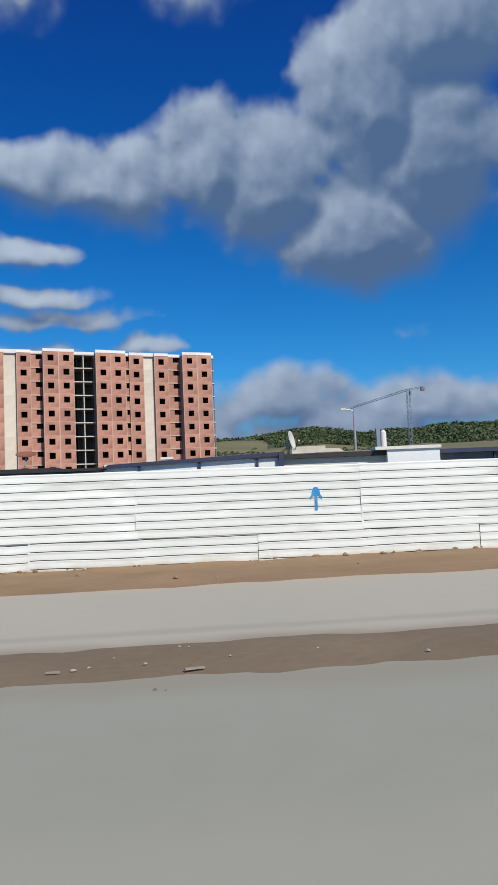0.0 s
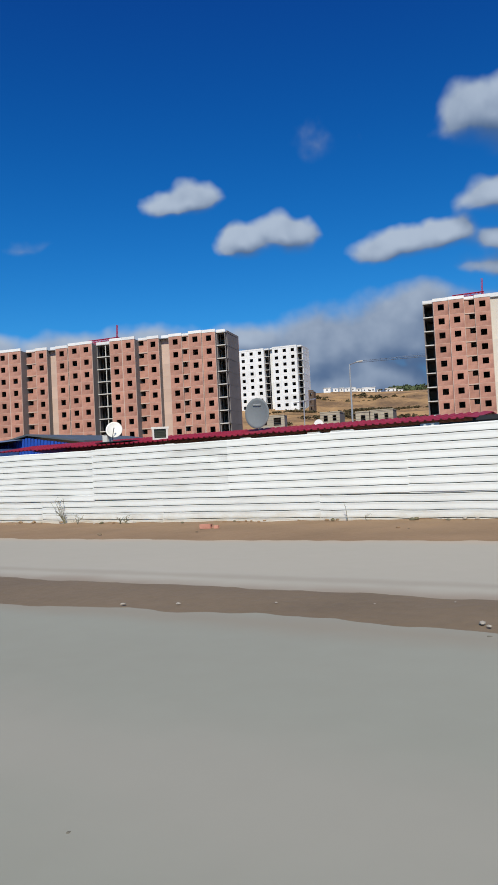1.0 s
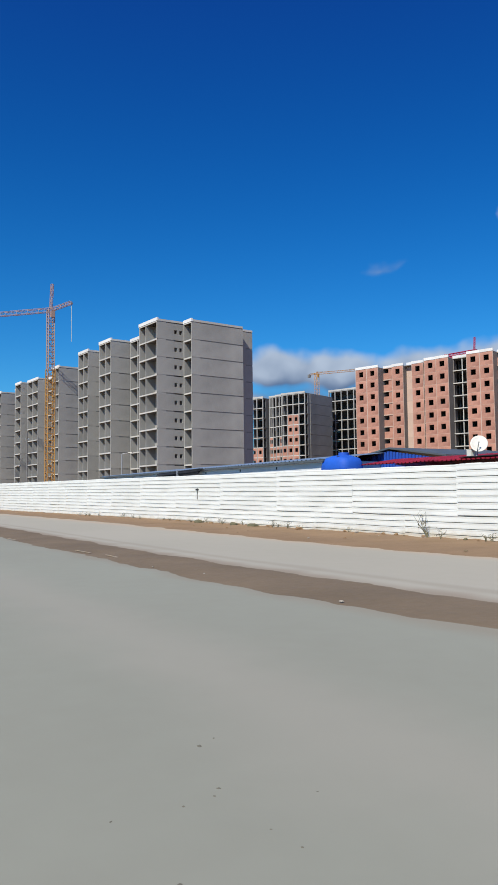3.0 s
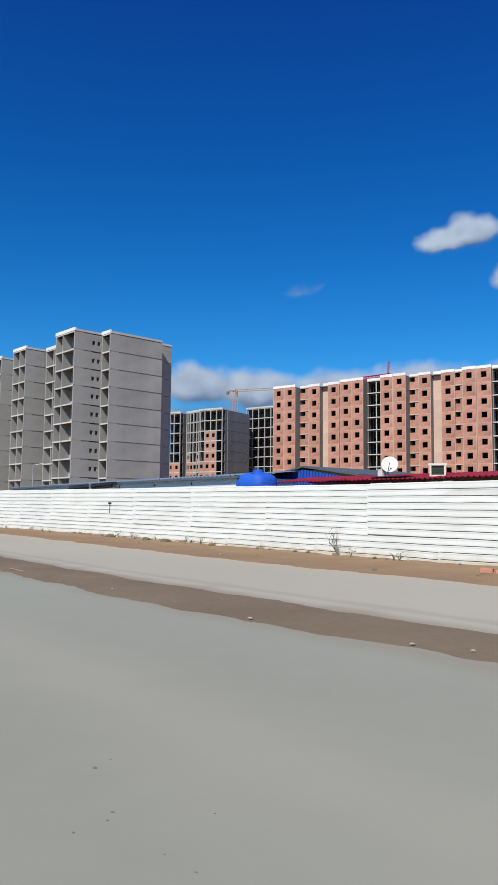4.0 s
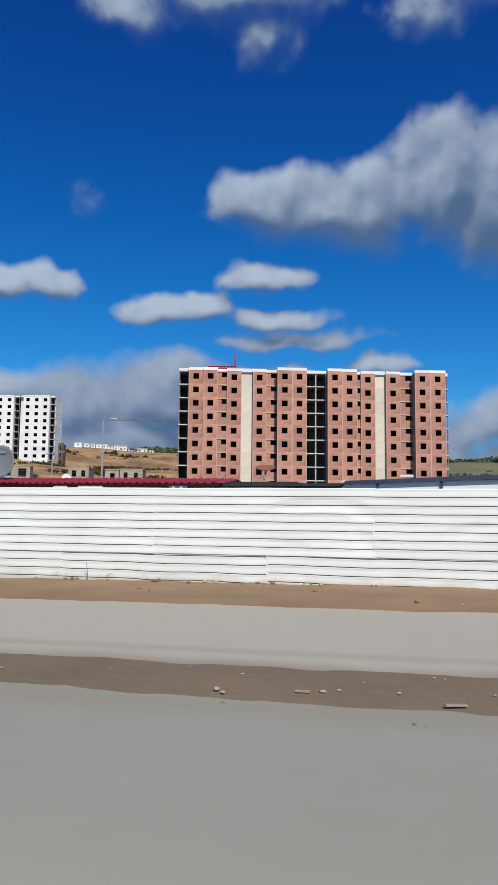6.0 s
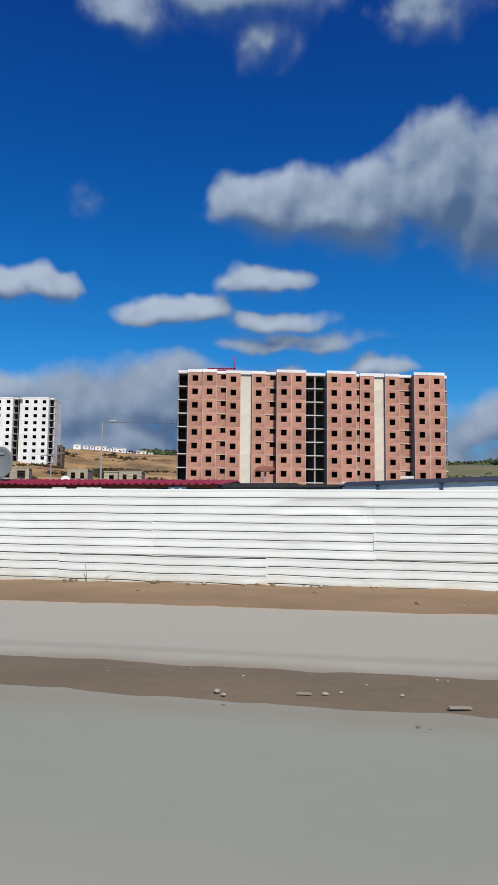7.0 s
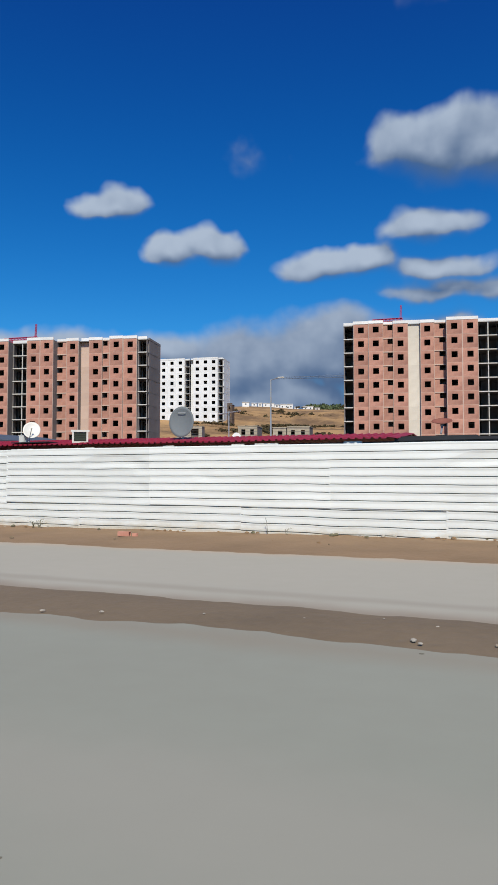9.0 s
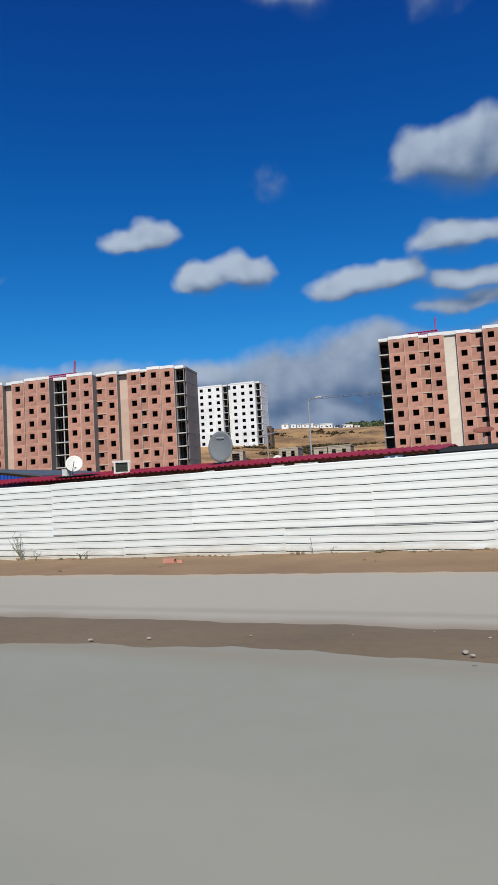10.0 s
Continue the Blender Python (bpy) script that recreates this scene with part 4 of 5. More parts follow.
def dish(name, m, radius, mat, label, ratio=1.0, mark=False, pole=0.5, feed=True):
    """A satellite dish: shallow bowl facing local -y, with a mast, an arm and a receiver."""
    s = thing(name, m, label, "satellite dish", "satellite dishes")
    bm = bmesh.new()
    rings, n = [], 32
    for i in range(7):
        r = radius * i / 6
        rings.append([bm.verts.new((r * math.cos(k * math.tau / n), -0.22 * r * r / radius, r * ratio * math.sin(k * math.tau / n))) for k in range(n)])
    for a, b in zip(rings, rings[1:]):
        for k in range(n):
            f = bm.faces.new((a[k], b[k], b[(k + 1) % n], a[(k + 1) % n])); f.smooth = True
    bmesh.ops.remove_doubles(bm, verts=bm.verts, dist=1e-5)
    bmesh.ops.solidify(bm, geom=bm.faces[:], thickness=0.015)
    bowl = part("bowl", bm, mat, s)
    if feed:
        bm = bmesh.new()
        beam(bm, (0, -0.05, -radius * ratio), (0, -radius * 0.95, -radius * 0.25), 0.012, 6)
        a = part("arm", bm, DARKGREY, s)
        bm = bmesh.new(); beam(bm, (0, -radius * 0.95, -radius * 0.28), (0, -radius * 0.82, -radius * 0.18), 0.03, 10)
        part("receiver", bm, OFFWHITE, a)
    bm = bmesh.new()
    beam(bm, (0, 0.05, 0), (0, 0.12, -0.1), 0.03, 8); beam(bm, (0, 0.12, 0.02), (0, 0.12, -radius * ratio - pole), 0.025, 8)
    part("mast", bm, STEEL, s)
    if mark:
        part("maker_mark", boxes((-0.12, 0.12, -0.225 * radius, -0.215 * radius, radius * ratio * 0.55, radius * ratio * 0.61)), FADED, bowl, "pale printed mark")
    return s


long_white_shed()
water_tank()
gable_shed()
red_shed()
navy_shed()
dish("satellite_dish", ROADM @ pose(-11.74, 19.5, 3.02, -6, 0, 14), 0.375, GREYDISH, "dark grey satellite dish on a mast above the red roof", 1.22, True, 0.2, False)
dish("satellite_dish", ROADM @ pose(-17.2, 19.1, 2.90, -28, 12, 40), 0.27, OFFWHITE, "tilted off-white satellite dish on the red roof", 1.12, False, 0.15)
dish("satellite_dish", ROADM @ pose(2.86, 21.9, 3.06, -12, 0, 68), 0.28, OFFWHITE, "off-white satellite dish turned nearly edge-on", 1.0, False, 1.6)
dish("satellite_dish", ROADM @ pose(-4.46, 21.0, 2.86, -66, 0, 8), 0.27, BRICKRUST, "rusty red satellite dish tipped up to the sky", 0.75, False, 0.3, False)


PADGREEN = material("dark_green_pad", (0.045, 0.055, 0.038), (0.03, 0.036, 0.026), 0.9, 3, 25)


def cooler():
    s = thing("roof_cooler", ROADM @ pose(-15.13, 19.0, 2.46, 0, 0, 38) @ Matrix.Diagonal((0.74, 0.8, 0.94, 1)), "boxy roof air cooler with white frame and dark panel", "air cooler")
    part("body", boxes((-0.27, 0.27, 0.06, 0.4, 0.02, 0.37)), OFFWHITE, s)
    panel = part("panel", boxes((-0.25, 0.25, 0.03, 0.058, 0.06, 0.35)), PADGREEN, s)
    for k in range(5):
        part("louvre", boxes((-0.24, 0.24, 0.015, 0.029, 0.085 + k * 0.054, 0.105 + k * 0.054)), PADGREEN, panel)
    for x in (-0.33, 0.255):
        part("upright", boxes((x, x + 0.075, -0.03, 0.03, 0, 0.42)), OFFWHITE, s)
    part("top_rail", boxes((-0.38, 0.38, -0.035, 0.03, 0.36, 0.43)), OFFWHITE, s)
    part("bottom_rail", boxes((-0.25, 0.25, -0.03, 0.03, 0.0, 0.05)), OFFWHITE, s)
    part("foot", boxes((-0.3, 0.3, -0.01, 0.4, -0.06, -0.002)), STEEL, s)
    c = thing("crate", ROADM @ pose(-17.45, 18.9, 2.48), "small white box beside the dish", "box")
    part("body", boxes((-0.1, 0.1, 0, 0.2, 0, 0.26)), OFFWHITE, c)
    part("lid", boxes((-0.11, 0.11, -0.01, 0.21, 0.262, 0.28)), OFFWHITE, c)
    k = thing("mat", ROADM @ pose(-16.9, 18.75, 2.485), "dark rubber mat under the dish", "mat")
    part("sheet", boxes((-0.75, 0.75, -0.1, 0.5, 0.0, 0.03)), BLACK, k)


def aerial():
    s = thing("tv_aerial", ROADM @ pose(-10.55, 20.2, 2.3), "thin television aerial on a pole", "aerial")
    bm = bmesh.new(); beam(bm, (0, 0, 0), (0, 0, 1.05), 0.018, 6); part("pole", bm, STEEL, s)
    bm = bmesh.new(); beam(bm, (-0.35, 0, 0.98), (0.4, 0, 1.06), 0.009, 5); boom = part("boom", bm, STEEL, s)
    for k in range(5):
        x = -0.3 + k * 0.16
        bm = bmesh.new(); beam(bm, (x, -0.12, 0.985 + x * 0.1), (x, 0.12, 1.02 + x * 0.1), 0.007, 4); part("element", bm, STEEL, boom)


cooler()
aerial()


# ---- lamps, poles and cranes ----
BROWNBLOCK = material("dark_brown_blockwork", (0.13, 0.085, 0.06), (0.08, 0.055, 0.042), 0.92, 0.5, 4)
st = thing("stair_tower", pose(-127.5, 303.0, 22.0, 0, 0, 8), "dark brown unfinished blockwork stair tower beside the white block", "building")
for k in range(4):
    part("wall_panel", panel("wall_panel", 2.3, STOREY - 0.12, BROWNBLOCK, (0.7, 1.5, 0.9, 2.3)), BROWNBLOCK, st).matrix_local = pose(0, 0, k * STOREY)
    part("floor_slab", boxes((-0.1, 2.4, -0.08, 4.0, (k + 1) * STOREY - 0.11, (k + 1) * STOREY - 0.01)), SIDEGREY, st)
    for x in (0.0, 2.1):
        part("side_wall", boxes((x, x + 0.2, 0.26, 4.0, k * STOREY, (k + 1) * STOREY - 0.12)), BROWNBLOCK, st)
part("parapet", boxes((0, 2.3, -0.02, 0.25, 4 * STOREY, 4 * STOREY + 0.6)), BROWNBLOCK, st)


def street_lamp(x, y, top, arm, label, turn=0.0):
    z0 = terrain(x, y)
    s = thing("street_lamp", pose(x, y, z0, 0, 0, turn), label, "street lamp", "street lamps")
    h = top - z0
    bm = bmesh.new(); beam(bm, (0, 0, -0.3), (0, 0, h), 0.13, 8, 0.075); part("pole", bm, STEEL, s)
    bm = bmesh.new(); beam(bm, (0, 0, h - 0.05), (arm * 0.75, 0, h + 0.12), 0.05, 6); a = part("arm", bm, STEEL, s)
    part("lantern", boxes((min(arm * 0.7, arm * 1.15), max(arm * 0.7, arm * 1.15), -0.13, 0.13, h + 0.08, h + 0.19)), OFFWHITE, a)


street_lamp(-28.1, 80.0, 12.6, 1.6, "tall galvanised street lamp beyond the sheds", -20)
street_lamp(18.0, 57.4, 8.2, -0.9, "tall galvanised street lamp beyond the sheds", -10)
street_lamp(-101.7, 50.0, 7.7, 1.5, "galvanised street lamp in front of the grey block", 40)


def power_pole():
    s = thing("power_pole", pose(-129.0, 45.0, terrain(-129, 45)), "timber power pole with a crossarm", "utility pole")
    bm = bmesh.new(); beam(bm, (0, 0, -0.3), (0, 0, 12.6), 0.14, 8, 0.09); part("pole", bm, GREYDARK, s)
    ca = part("crossarm", boxes((-0.9, 0.9, -0.06, 0.06, 11.0, 11.15)), GREYDARK, s)
    for x in (-0.8, 0, 0.8):
        bm = bmesh.new(); beam(bm, (x, 0, 11.15), (x, 0, 11.45), 0.05, 6); part("insulator", bm, STEEL, ca)


power_pole()


def tower_crane(x, y, z0, top, apex, jib, back, mat, label, wide=1.5, step=2.0, r=0.09, hook=None, jib_mat=None):
    """A lattice tower crane; jib and back are end points in the world."""
    s = thing("tower_crane", pose(x, y, z0), label, "crane", "tower cranes")
    o = Vector((x, y, z0))
    jib_mat = jib_mat or mat
    low = (top - z0) * (0.68 if jib_mat is not mat else 1.0)
    bm = bmesh.new(); lattice(bm, (0, 0, 0), (0, 0, low), wide, step, r); part("mast", bm, mat, s)
    if jib_mat is not mat:                        # climbing sections of the mast in faded paint
        bm = bmesh.new(); lattice(bm, (0, 0, low), (0, 0, top - z0), wide * 0.82, step, r); part("upper_mast", bm, jib_mat, s)
    bm = bmesh.new(); lattice(bm, (0, 0, top - z0), Vector(jib) - o, wide * 0.55, step, r * 0.5); part("jib", bm, jib_mat, s)
    bm = bmesh.new(); lattice(bm, (0, 0, top - z0), Vector(back) - o, wide * 0.4, step, r * 0.6); part("counter_jib", bm, jib_mat, s)
    if apex > top:
        bm = bmesh.new(); lattice(bm, (0, 0, top - z0), (0.25, 0.2, apex - z0), wide * 0.3, step, r * 0.6); part("apex", bm, jib_mat, s)
        bm = bmesh.new(); beam(bm, (0.25, 0.2, apex - z0), (Vector(jib) - o) * 0.8 + Vector((0, 0, (top - z0) * 0.2)), 0.03, 4); part("tie_bar", bm, jib_mat, s) if hook is None else bm.free()
    c = Vector(back) - o
    part("counterweight", boxes((c.x - 0.6, c.x + 0.6, c.y - 0.5, c.y + 0.5, c.z - 1.3, c.z)) if hook is None else boxes((c.x - 0.2, c.x + 0.2, c.y - 0.2, c.y + 0.2, c.z - 0.3, c.z)), GREYDARK, s)
    part("cab", boxes((wide * 0.5, wide * 0.5 + 0.6, -0.4, 0.4, top - z0 - 1.8, top - z0 - 0.4)), jib_mat, s)
    if hook:
        h = Vector(hook) - o
        bm = bmesh.new(); beam(bm, (h.x, h.y, c.z), h, 0.05, 5); part("rope", bm, OFFWHITE, s)
    return s


PINKSTEEL = material("faded_pink_steel", (0.44, 0.30, 0.26), (0.34, 0.23, 0.20), 0.6, 0.6, 6, 0.1)
# steel with the blue haze of distance mixed into its colour
HAZESTEEL = material("hazy_blue_steel", (0.17, 0.22, 0.30), (0.21, 0.26, 0.34), 0.6, 0.6, 6, 0.1)
tower_crane(-152.6, 58.0, 1.0, 41.4, 47.0, (-185.0, 33.0, 41.6), (-149.0, 61.2, 42.7), YELLOW, "yellow lattice tower crane beside the grey blocks", 1.55, 1.35, 0.105,
            hook=(-149.0, 61.2, 34.2), jib_mat=PINKSTEEL)
tower_crane(98.0, 250.0, 12.0, 38.2, 38.2, (90.3, 295.0, 37.6), (103.0, 249.0, 38.9), HAZESTEEL, "hazy blue steel tower crane on the wooded hill", 1.1, 2.0, 0.07)
tower_crane(-55.0, 300.0, 14.0, 43.2, 46.0, (-98.5, 286.0, 42.4), (-46.0, 303.0, 43.4), HAZESTEEL, "distant steel tower crane whose boom reaches past the brick block", 1.3, 2.2, 0.10)
tower_crane(-253.0, 220.0, 10.0, 55.6, 56.5, (-228.0, 226.0, 54.6), (-257.0, 219.0, 55.6), YELLOW, "distant yellow tower crane behind the unfinished frames", 1.5, 2.4, 0.085)


def roof_hoist(m, length, mast, label):
    s = thing("roof_hoist", m, label, "hoist", "roof hoists")
    bm = bmesh.new(); lattice(bm, (0, 0, 1.25), (length, 0, 1.45), 0.6, 0.8, 0.09); part("boom", bm, REDSTEEL, s)
    bm = bmesh.new(); lattice(bm, (length * 0.93, 0, 0), (length * 0.96, 0, mast), 0.3, 0.6, 0.045); part("mast", bm, REDSTEEL, s)
    part("base", boxes((length * 0.2, length * 0.75, -0.5, 0.5, 0, 0.7)), REDSTEEL, s)


roof_hoist(pose(-34.2, 166.0, 35.6, 0, 0, 11), 6.6, 4.6, "red lattice roof hoist with a short mast")
roof_hoist(pose(-120.5, 147.0, 33.9, 0, 0, 11), 8.5, 4.8, "red lattice roof hoist with a short mast")


# ---- buildings and things on the hill ----
BLOCKWORK = material("dusty_blockwork", (0.46, 0.41, 0.33), (0.33, 0.29, 0.225), 0.92, 0.5, 5)


def block_shell(x, y, w, d, h, turn, opens):
    z0 = terrain(x, y)
    s = thing("house_shell", pose(x, y, z0 - 0.3, 0, 0, turn), "roofless house shell of pale hollow blocks with dark openings", "house", "house shells")
    xs = 0.0
    for a, b, z in opens:
        part("wall", boxes((xs, a, 0, 0.2, 0, h)), BLOCKWORK, s)
        part("sill_wall", boxes((a, b, 0, 0.2, 0, z), (a, b, 0, 0.2, h - 0.7, h)), BLOCKWORK, s)
        xs = b
    part("wall", boxes((xs, w, 0, 0.2, 0, h)), BLOCKWORK, s)
    part("rear_wall", boxes((0, w, d - 0.2, d, 0, h - 0.4)), SIDEGREY, s)
    for xx in (0.0, w - 0.2):
        part("side_wall", boxes((xx, xx + 0.2, 0.2, d - 0.2, 0, h)), SIDEGREY, s)
    for k in range(int(h / 0.8)):
        part("course", boxes((0.0, w, -0.03, -0.005, 0.7 + k * 0.8, 0.78 + k * 0.8)), SIDEGREY, s)
    part("roof_slab", boxes((-0.1, w + 0.1, -0.1, d, h, h + 0.25)), BLOCKWORK, s)


block_shell(-73.4, 182.0, 5.2, 6, 7.7, 8, [(0.9, 2.0, 5.4), (3.3, 4.3, 5.4)])
block_shell(-64.0, 183.0, 3.5, 5, 7.3, 8, [(1.3, 2.5, 4.6)])
block_shell(-60.1, 183.0, 5.8, 6, 7.5, 8, [(1.0, 2.0, 5.2), (3.6, 4.6, 5.2)])
block_shell(-115.5, 230.0, 8.8, 5, 7.0, 14, [(1.2, 2.6, 4.0), (5.0, 7.6, 3.6)])


def hill_house(x, y, w, h, tall, label):
    z0 = terrain(x, y)
    s = thing("hill_house", pose(x, y, z0 - 0.4, 0, 0, -math.degrees(math.atan2(x, y))), label, "house", "hill houses")
    wall = part("wall", boxes((-w / 2, w / 2, 0, 5, 0, h + 0.4)), WHITEPAINT, s)
    part("roof", boxes((-w / 2 - 0.2, w / 2 + 0.2, -0.2, 5.2, h + 0.402, h + 0.65)), tall, s)
    n = max(1, int(w / 2.2))
    for k in range(n):
        xx = -w / 2 + w * (k + 0.5) / n
        part("window", boxes((xx - 0.35, xx + 0.35, -0.03, -0.004, 1.0, 1.8)), DARKGREY, wall)


for az, r, w, h, roof in ((-20.4, 392, 4, 2.6, SLAB), (-19.75, 398, 3, 2.4, WHITEPAINT), (-19.3, 400, 2.4, 2.6, SLAB), (-18.65, 398, 6.5, 2.5, WHITEPAINT),
                          (-18.0, 402, 3, 2.2, SLAB), (-17.25, 396, 7.5, 3.0, WHITEPAINT), (-16.5, 402, 2.4, 2.0, SLAB), (-15.6, 400, 6, 2.6, CREAM), (-14.9, 404, 3, 2.2, SLAB)):
    hill_house(r * math.sin(radians(az - 1.0)), r * math.cos(radians(az - 1.0)), w * 0.9, h * 0.75, roof, "small flat-roofed whitewashed house on the hill crest")


PALEROOF = material("dusty_pale_roofing", (0.52, 0.48, 0.39), (0.38, 0.34, 0.27), 0.9, 0.6, 6)


def gable_house(x, y, w, d, h, rise, turn, label):
    z0 = terrain(x, y)
    s = thing("village_house", pose(x, y, z0 - 0.3, 0, 0, turn), label, "house", "village houses")
    wall = part("wall", boxes((-w / 2, w / 2, 0, d, 0, h)), CREAM, s)
    for sgn in (0, 1):
        bm = bmesh.new()
        y0, y1 = (-0.4, d / 2) if sgn == 0 else (d + 0.4, d / 2)
        v = [bm.verts.new(p) for p in ((-w / 2 - 0.3, y0, h), (w / 2 + 0.3, y0, h), (w / 2 + 0.3, y1, h + rise), (-w / 2 - 0.3, y1, h + rise),
                                        (-w / 2 - 0.3, y0, h - 0.15), (w / 2 + 0.3, y0, h - 0.15), (w / 2 + 0.3, y1, h + rise - 0.15), (-w / 2 - 0.3, y1, h + rise - 0.15))]
        for f in ((0, 1, 2, 3), (7, 6, 5, 4), (0, 4, 5, 1), (1, 5, 6, 2), (2, 6, 7, 3), (3, 7, 4, 0)):
            bm.faces.new([v[i] for i in f])
        bmesh.ops.recalc_face_normals(bm, faces=bm.faces)
        part("roof_slope", bm, PALEROOF, s)
    for k in range(max(2, int(w / 3))):
        xx = -w / 2 + 1.5 + k * 3
        part("window", boxes((xx - 0.5, xx + 0.5, -0.04, -0.005, h - 1.9, h - 0.6)), DARKGREY, wall)


gable_house(35.4, 145, 6.2, 7, 5.7, 2.2, -14, "cream-roofed low house beyond the sheds")
gable_house(43.2, 152, 5, 6, 5.9, 1.6, 20, "small cream-roofed house beyond the sheds")
gable_house(46.5, 140, 4.5, 5, 4.2, 0.8, 5, "small cream-roofed house beyond the sheds")


def silo():
    x, y = 200 * math.sin(radians(19.38)), 200 * math.cos(radians(19.38))
    s = thing("cement_silo", pose(x, y, terrain(x, y)), "white cement silo with a dark ladder tower", "silo")
    bm = bmesh.new(); beam(bm, (0, 0, 1.5), (0, 0, 9.9), 0.8, 20); part("drum", bm, WHITEPAINT, s)
    bm = bmesh.new(); beam(bm, (0, 0, 9.9), (0, 0, 10.5), 0.8, 20, 0.3); part("dome", bm, OFFWHITE, s)
    bm = bmesh.new(); beam(bm, (0, 0, 5.4), (0, 0, 5.8), 0.82, 20); part("band", bm, BLACK, s)
    part("ladder_tower", boxes((-2.0, -1.0, -0.5, 0.5, 0, 10.9)), HAZESTEEL, s)
    bm = bmesh.new()
    beam(bm, (-6.5, 0, 2.0), (-4.2, 0, 5.4), 0.18, 6); beam(bm, (-4.2, 0, 5.4), (-1.2, 0, 2.4), 0.18, 6); beam(bm, (-6.5, 0, 2.6), (-1.4, 0, 3.0), 0.12, 6); beam(bm, (-4.2, 0, 5.4), (-4.2, 0, 0), 0.12, 6)
    part("conveyor_frame", bm, OFFWHITE, s)
    for xx in (-0.6, 0.6):
        part("leg", boxes((xx - 0.1, xx + 0.1, -0.6, 0.6, -0.5, 1.5)), STEEL, s)


silo()


def white_tent():
    x, y = 142 * math.sin(radians(-22.05)), 142 * math.cos(radians(-22.05))
    s = thing("site_tent", pose(x, y, terrain(x, y), 0, 0, 20), "rounded white tent on the building site", "tent")
    bm = bmesh.new()
    n = 14
    rings = [[bm.verts.new((math.cos(math.pi * k / n) * 1.15, yy, 3.2 + math.sin(math.pi * k / n) ** 0.7 * 2.6)) for k in range(n + 1)] for yy in (0, 4)]
    for k in range(n):
        bm.faces.new((rings[0][k], rings[1][k], rings[1][k + 1], rings[0][k + 1]))
    bm.faces.new(rings[0]); bm.faces.new(rings[1][::-1])
    bmesh.ops.recalc_face_normals(bm, faces=bm.faces)
    part("canopy", bm, WHITEPAINT, s)
    part("base", boxes((-1.15, 1.15, 0, 4, -0.3, 3.19)), OFFWHITE, s)


white_tent()


# ---- woods and scrub ----
def leafy_mesh(name, centres, mat, seed, leaves, size, flat=0.8):
    """Crowns built of many small leaf clumps: quads set at random over a dome, with gaps and an uneven outline."""
    rng = np.random.RandomState(seed)
    c = np.array(centres)
    n = len(c) * leaves
    d = rng.normal(size=(n, 3)); d /= np.linalg.norm(d, axis=1)[:, None]
    d[:, 2] = np.abs(d[:, 2]) * 1.15 - 0.25
    lobe = np.repeat(rng.uniform(0.7, 1.2, (len(c), 3)), leaves, 0)
    rad = np.repeat(c[:, 3], leaves)[:, None]
    at = np.repeat(c[:, :3], leaves, 0) + d * rad * lobe * rng.uniform(0.45, 1.08, (n, 1)) * (1, 1, flat)
    u = rng.normal(size=(n, 3)); u /= np.linalg.norm(u, axis=1)[:, None]
    w = np.cross(u, rng.normal(size=(n, 3))); w /= np.linalg.norm(w, axis=1)[:, None]
    s = rad * size * rng.uniform(0.6, 1.3, (n, 1))
    v = np.stack((at - u * s, at + w * s * 0.7, at + u * s, at - w * s * 0.7), 1).reshape(-1, 3)
    me = bpy.data.meshes.new(name)
    me.vertices.add(n * 4); me.loops.add(n * 4); me.polygons.add(n)
    me.vertices.foreach_set("co", v.ravel())
    me.loops.foreach_set("vertex_index", np.arange(n * 4))
    me.polygons.foreach_set("loop_start", np.arange(n) * 4)
    me.update(calc_edges=True)
    me.materials.append(mat)
    return me


def scatter(n, az0, az1, r0, r1, size0, size1, seed, keep=lambda x, y: True):
    rng = random.Random(seed)
    out = []
    while len(out) < n:
        az, r = radians(rng.uniform(az0, az1)), math.sqrt(rng.uniform(r0 * r0, r1 * r1))
        x, y = r * math.sin(az), r * math.cos(az)
        if keep(x, y):
            s = rng.uniform(size0, size1) * rng.uniform(0.7, 1.15)
            out.append((x, y, terrain(x, y) + s * 0.45, s))
    return out


def wooded(x, y):
    return math.hypot(x, y) > wood_edge(math.degrees(math.atan2(x, y))) + 40 * noise.noise(Vector((x * 0.01, y * 0.01, 4.0)))


woods = new("wooded_hill", leafy_mesh("wooded_hill", scatter(9500, 2, 36, 545, 985, 1.9, 4.4, 5, wooded), LEAF, 1, 34, 0.34))
tagged(woods, "dense dark green woodland covering the far hills", "woodland", kind="stuff")
copse = new("far_copse", leafy_mesh("far_copse", scatter(300, -16.6, -11, 430, 560, 1.6, 3.6, 9), LEAF, 2, 40, 0.32))
tagged(copse, "line of dark green trees behind the sandy crest", "woodland", kind="stuff")
scrub = new("hillside_scrub", leafy_mesh("hillside_scrub",
            scatter(1700, -26, -12, 225, 375, 0.35, 1.2, 12, lambda x, y: noise.noise(Vector((x * 0.035, y * 0.11, 2.0))) > 0.14), SCRUB, 3, 24, 0.4, 0.6))
tagged(scrub, "low brown scrub bushes scattered over the sandy slope", "scrub", kind="stuff")
field = new("field_scrub", leafy_mesh("field_scrub", scatter(700, 4, 34, 330, 560, 0.5, 1.7, 21, lambda x, y: noise.noise(Vector((x * 0.02, y * 0.06, 7.0))) > 0.1), LEAF, 4, 24, 0.4))
tagged(field, "low green bushes over the field below the woods", "scrub", kind="stuff")
yard = new("yard_bushes", leafy_mesh("yard_bushes", scatter(26, 13.5, 17.5, 133, 142, 0.5, 1.1, 33), LEAF, 6, 60, 0.3))
yard.location.z = 2.6
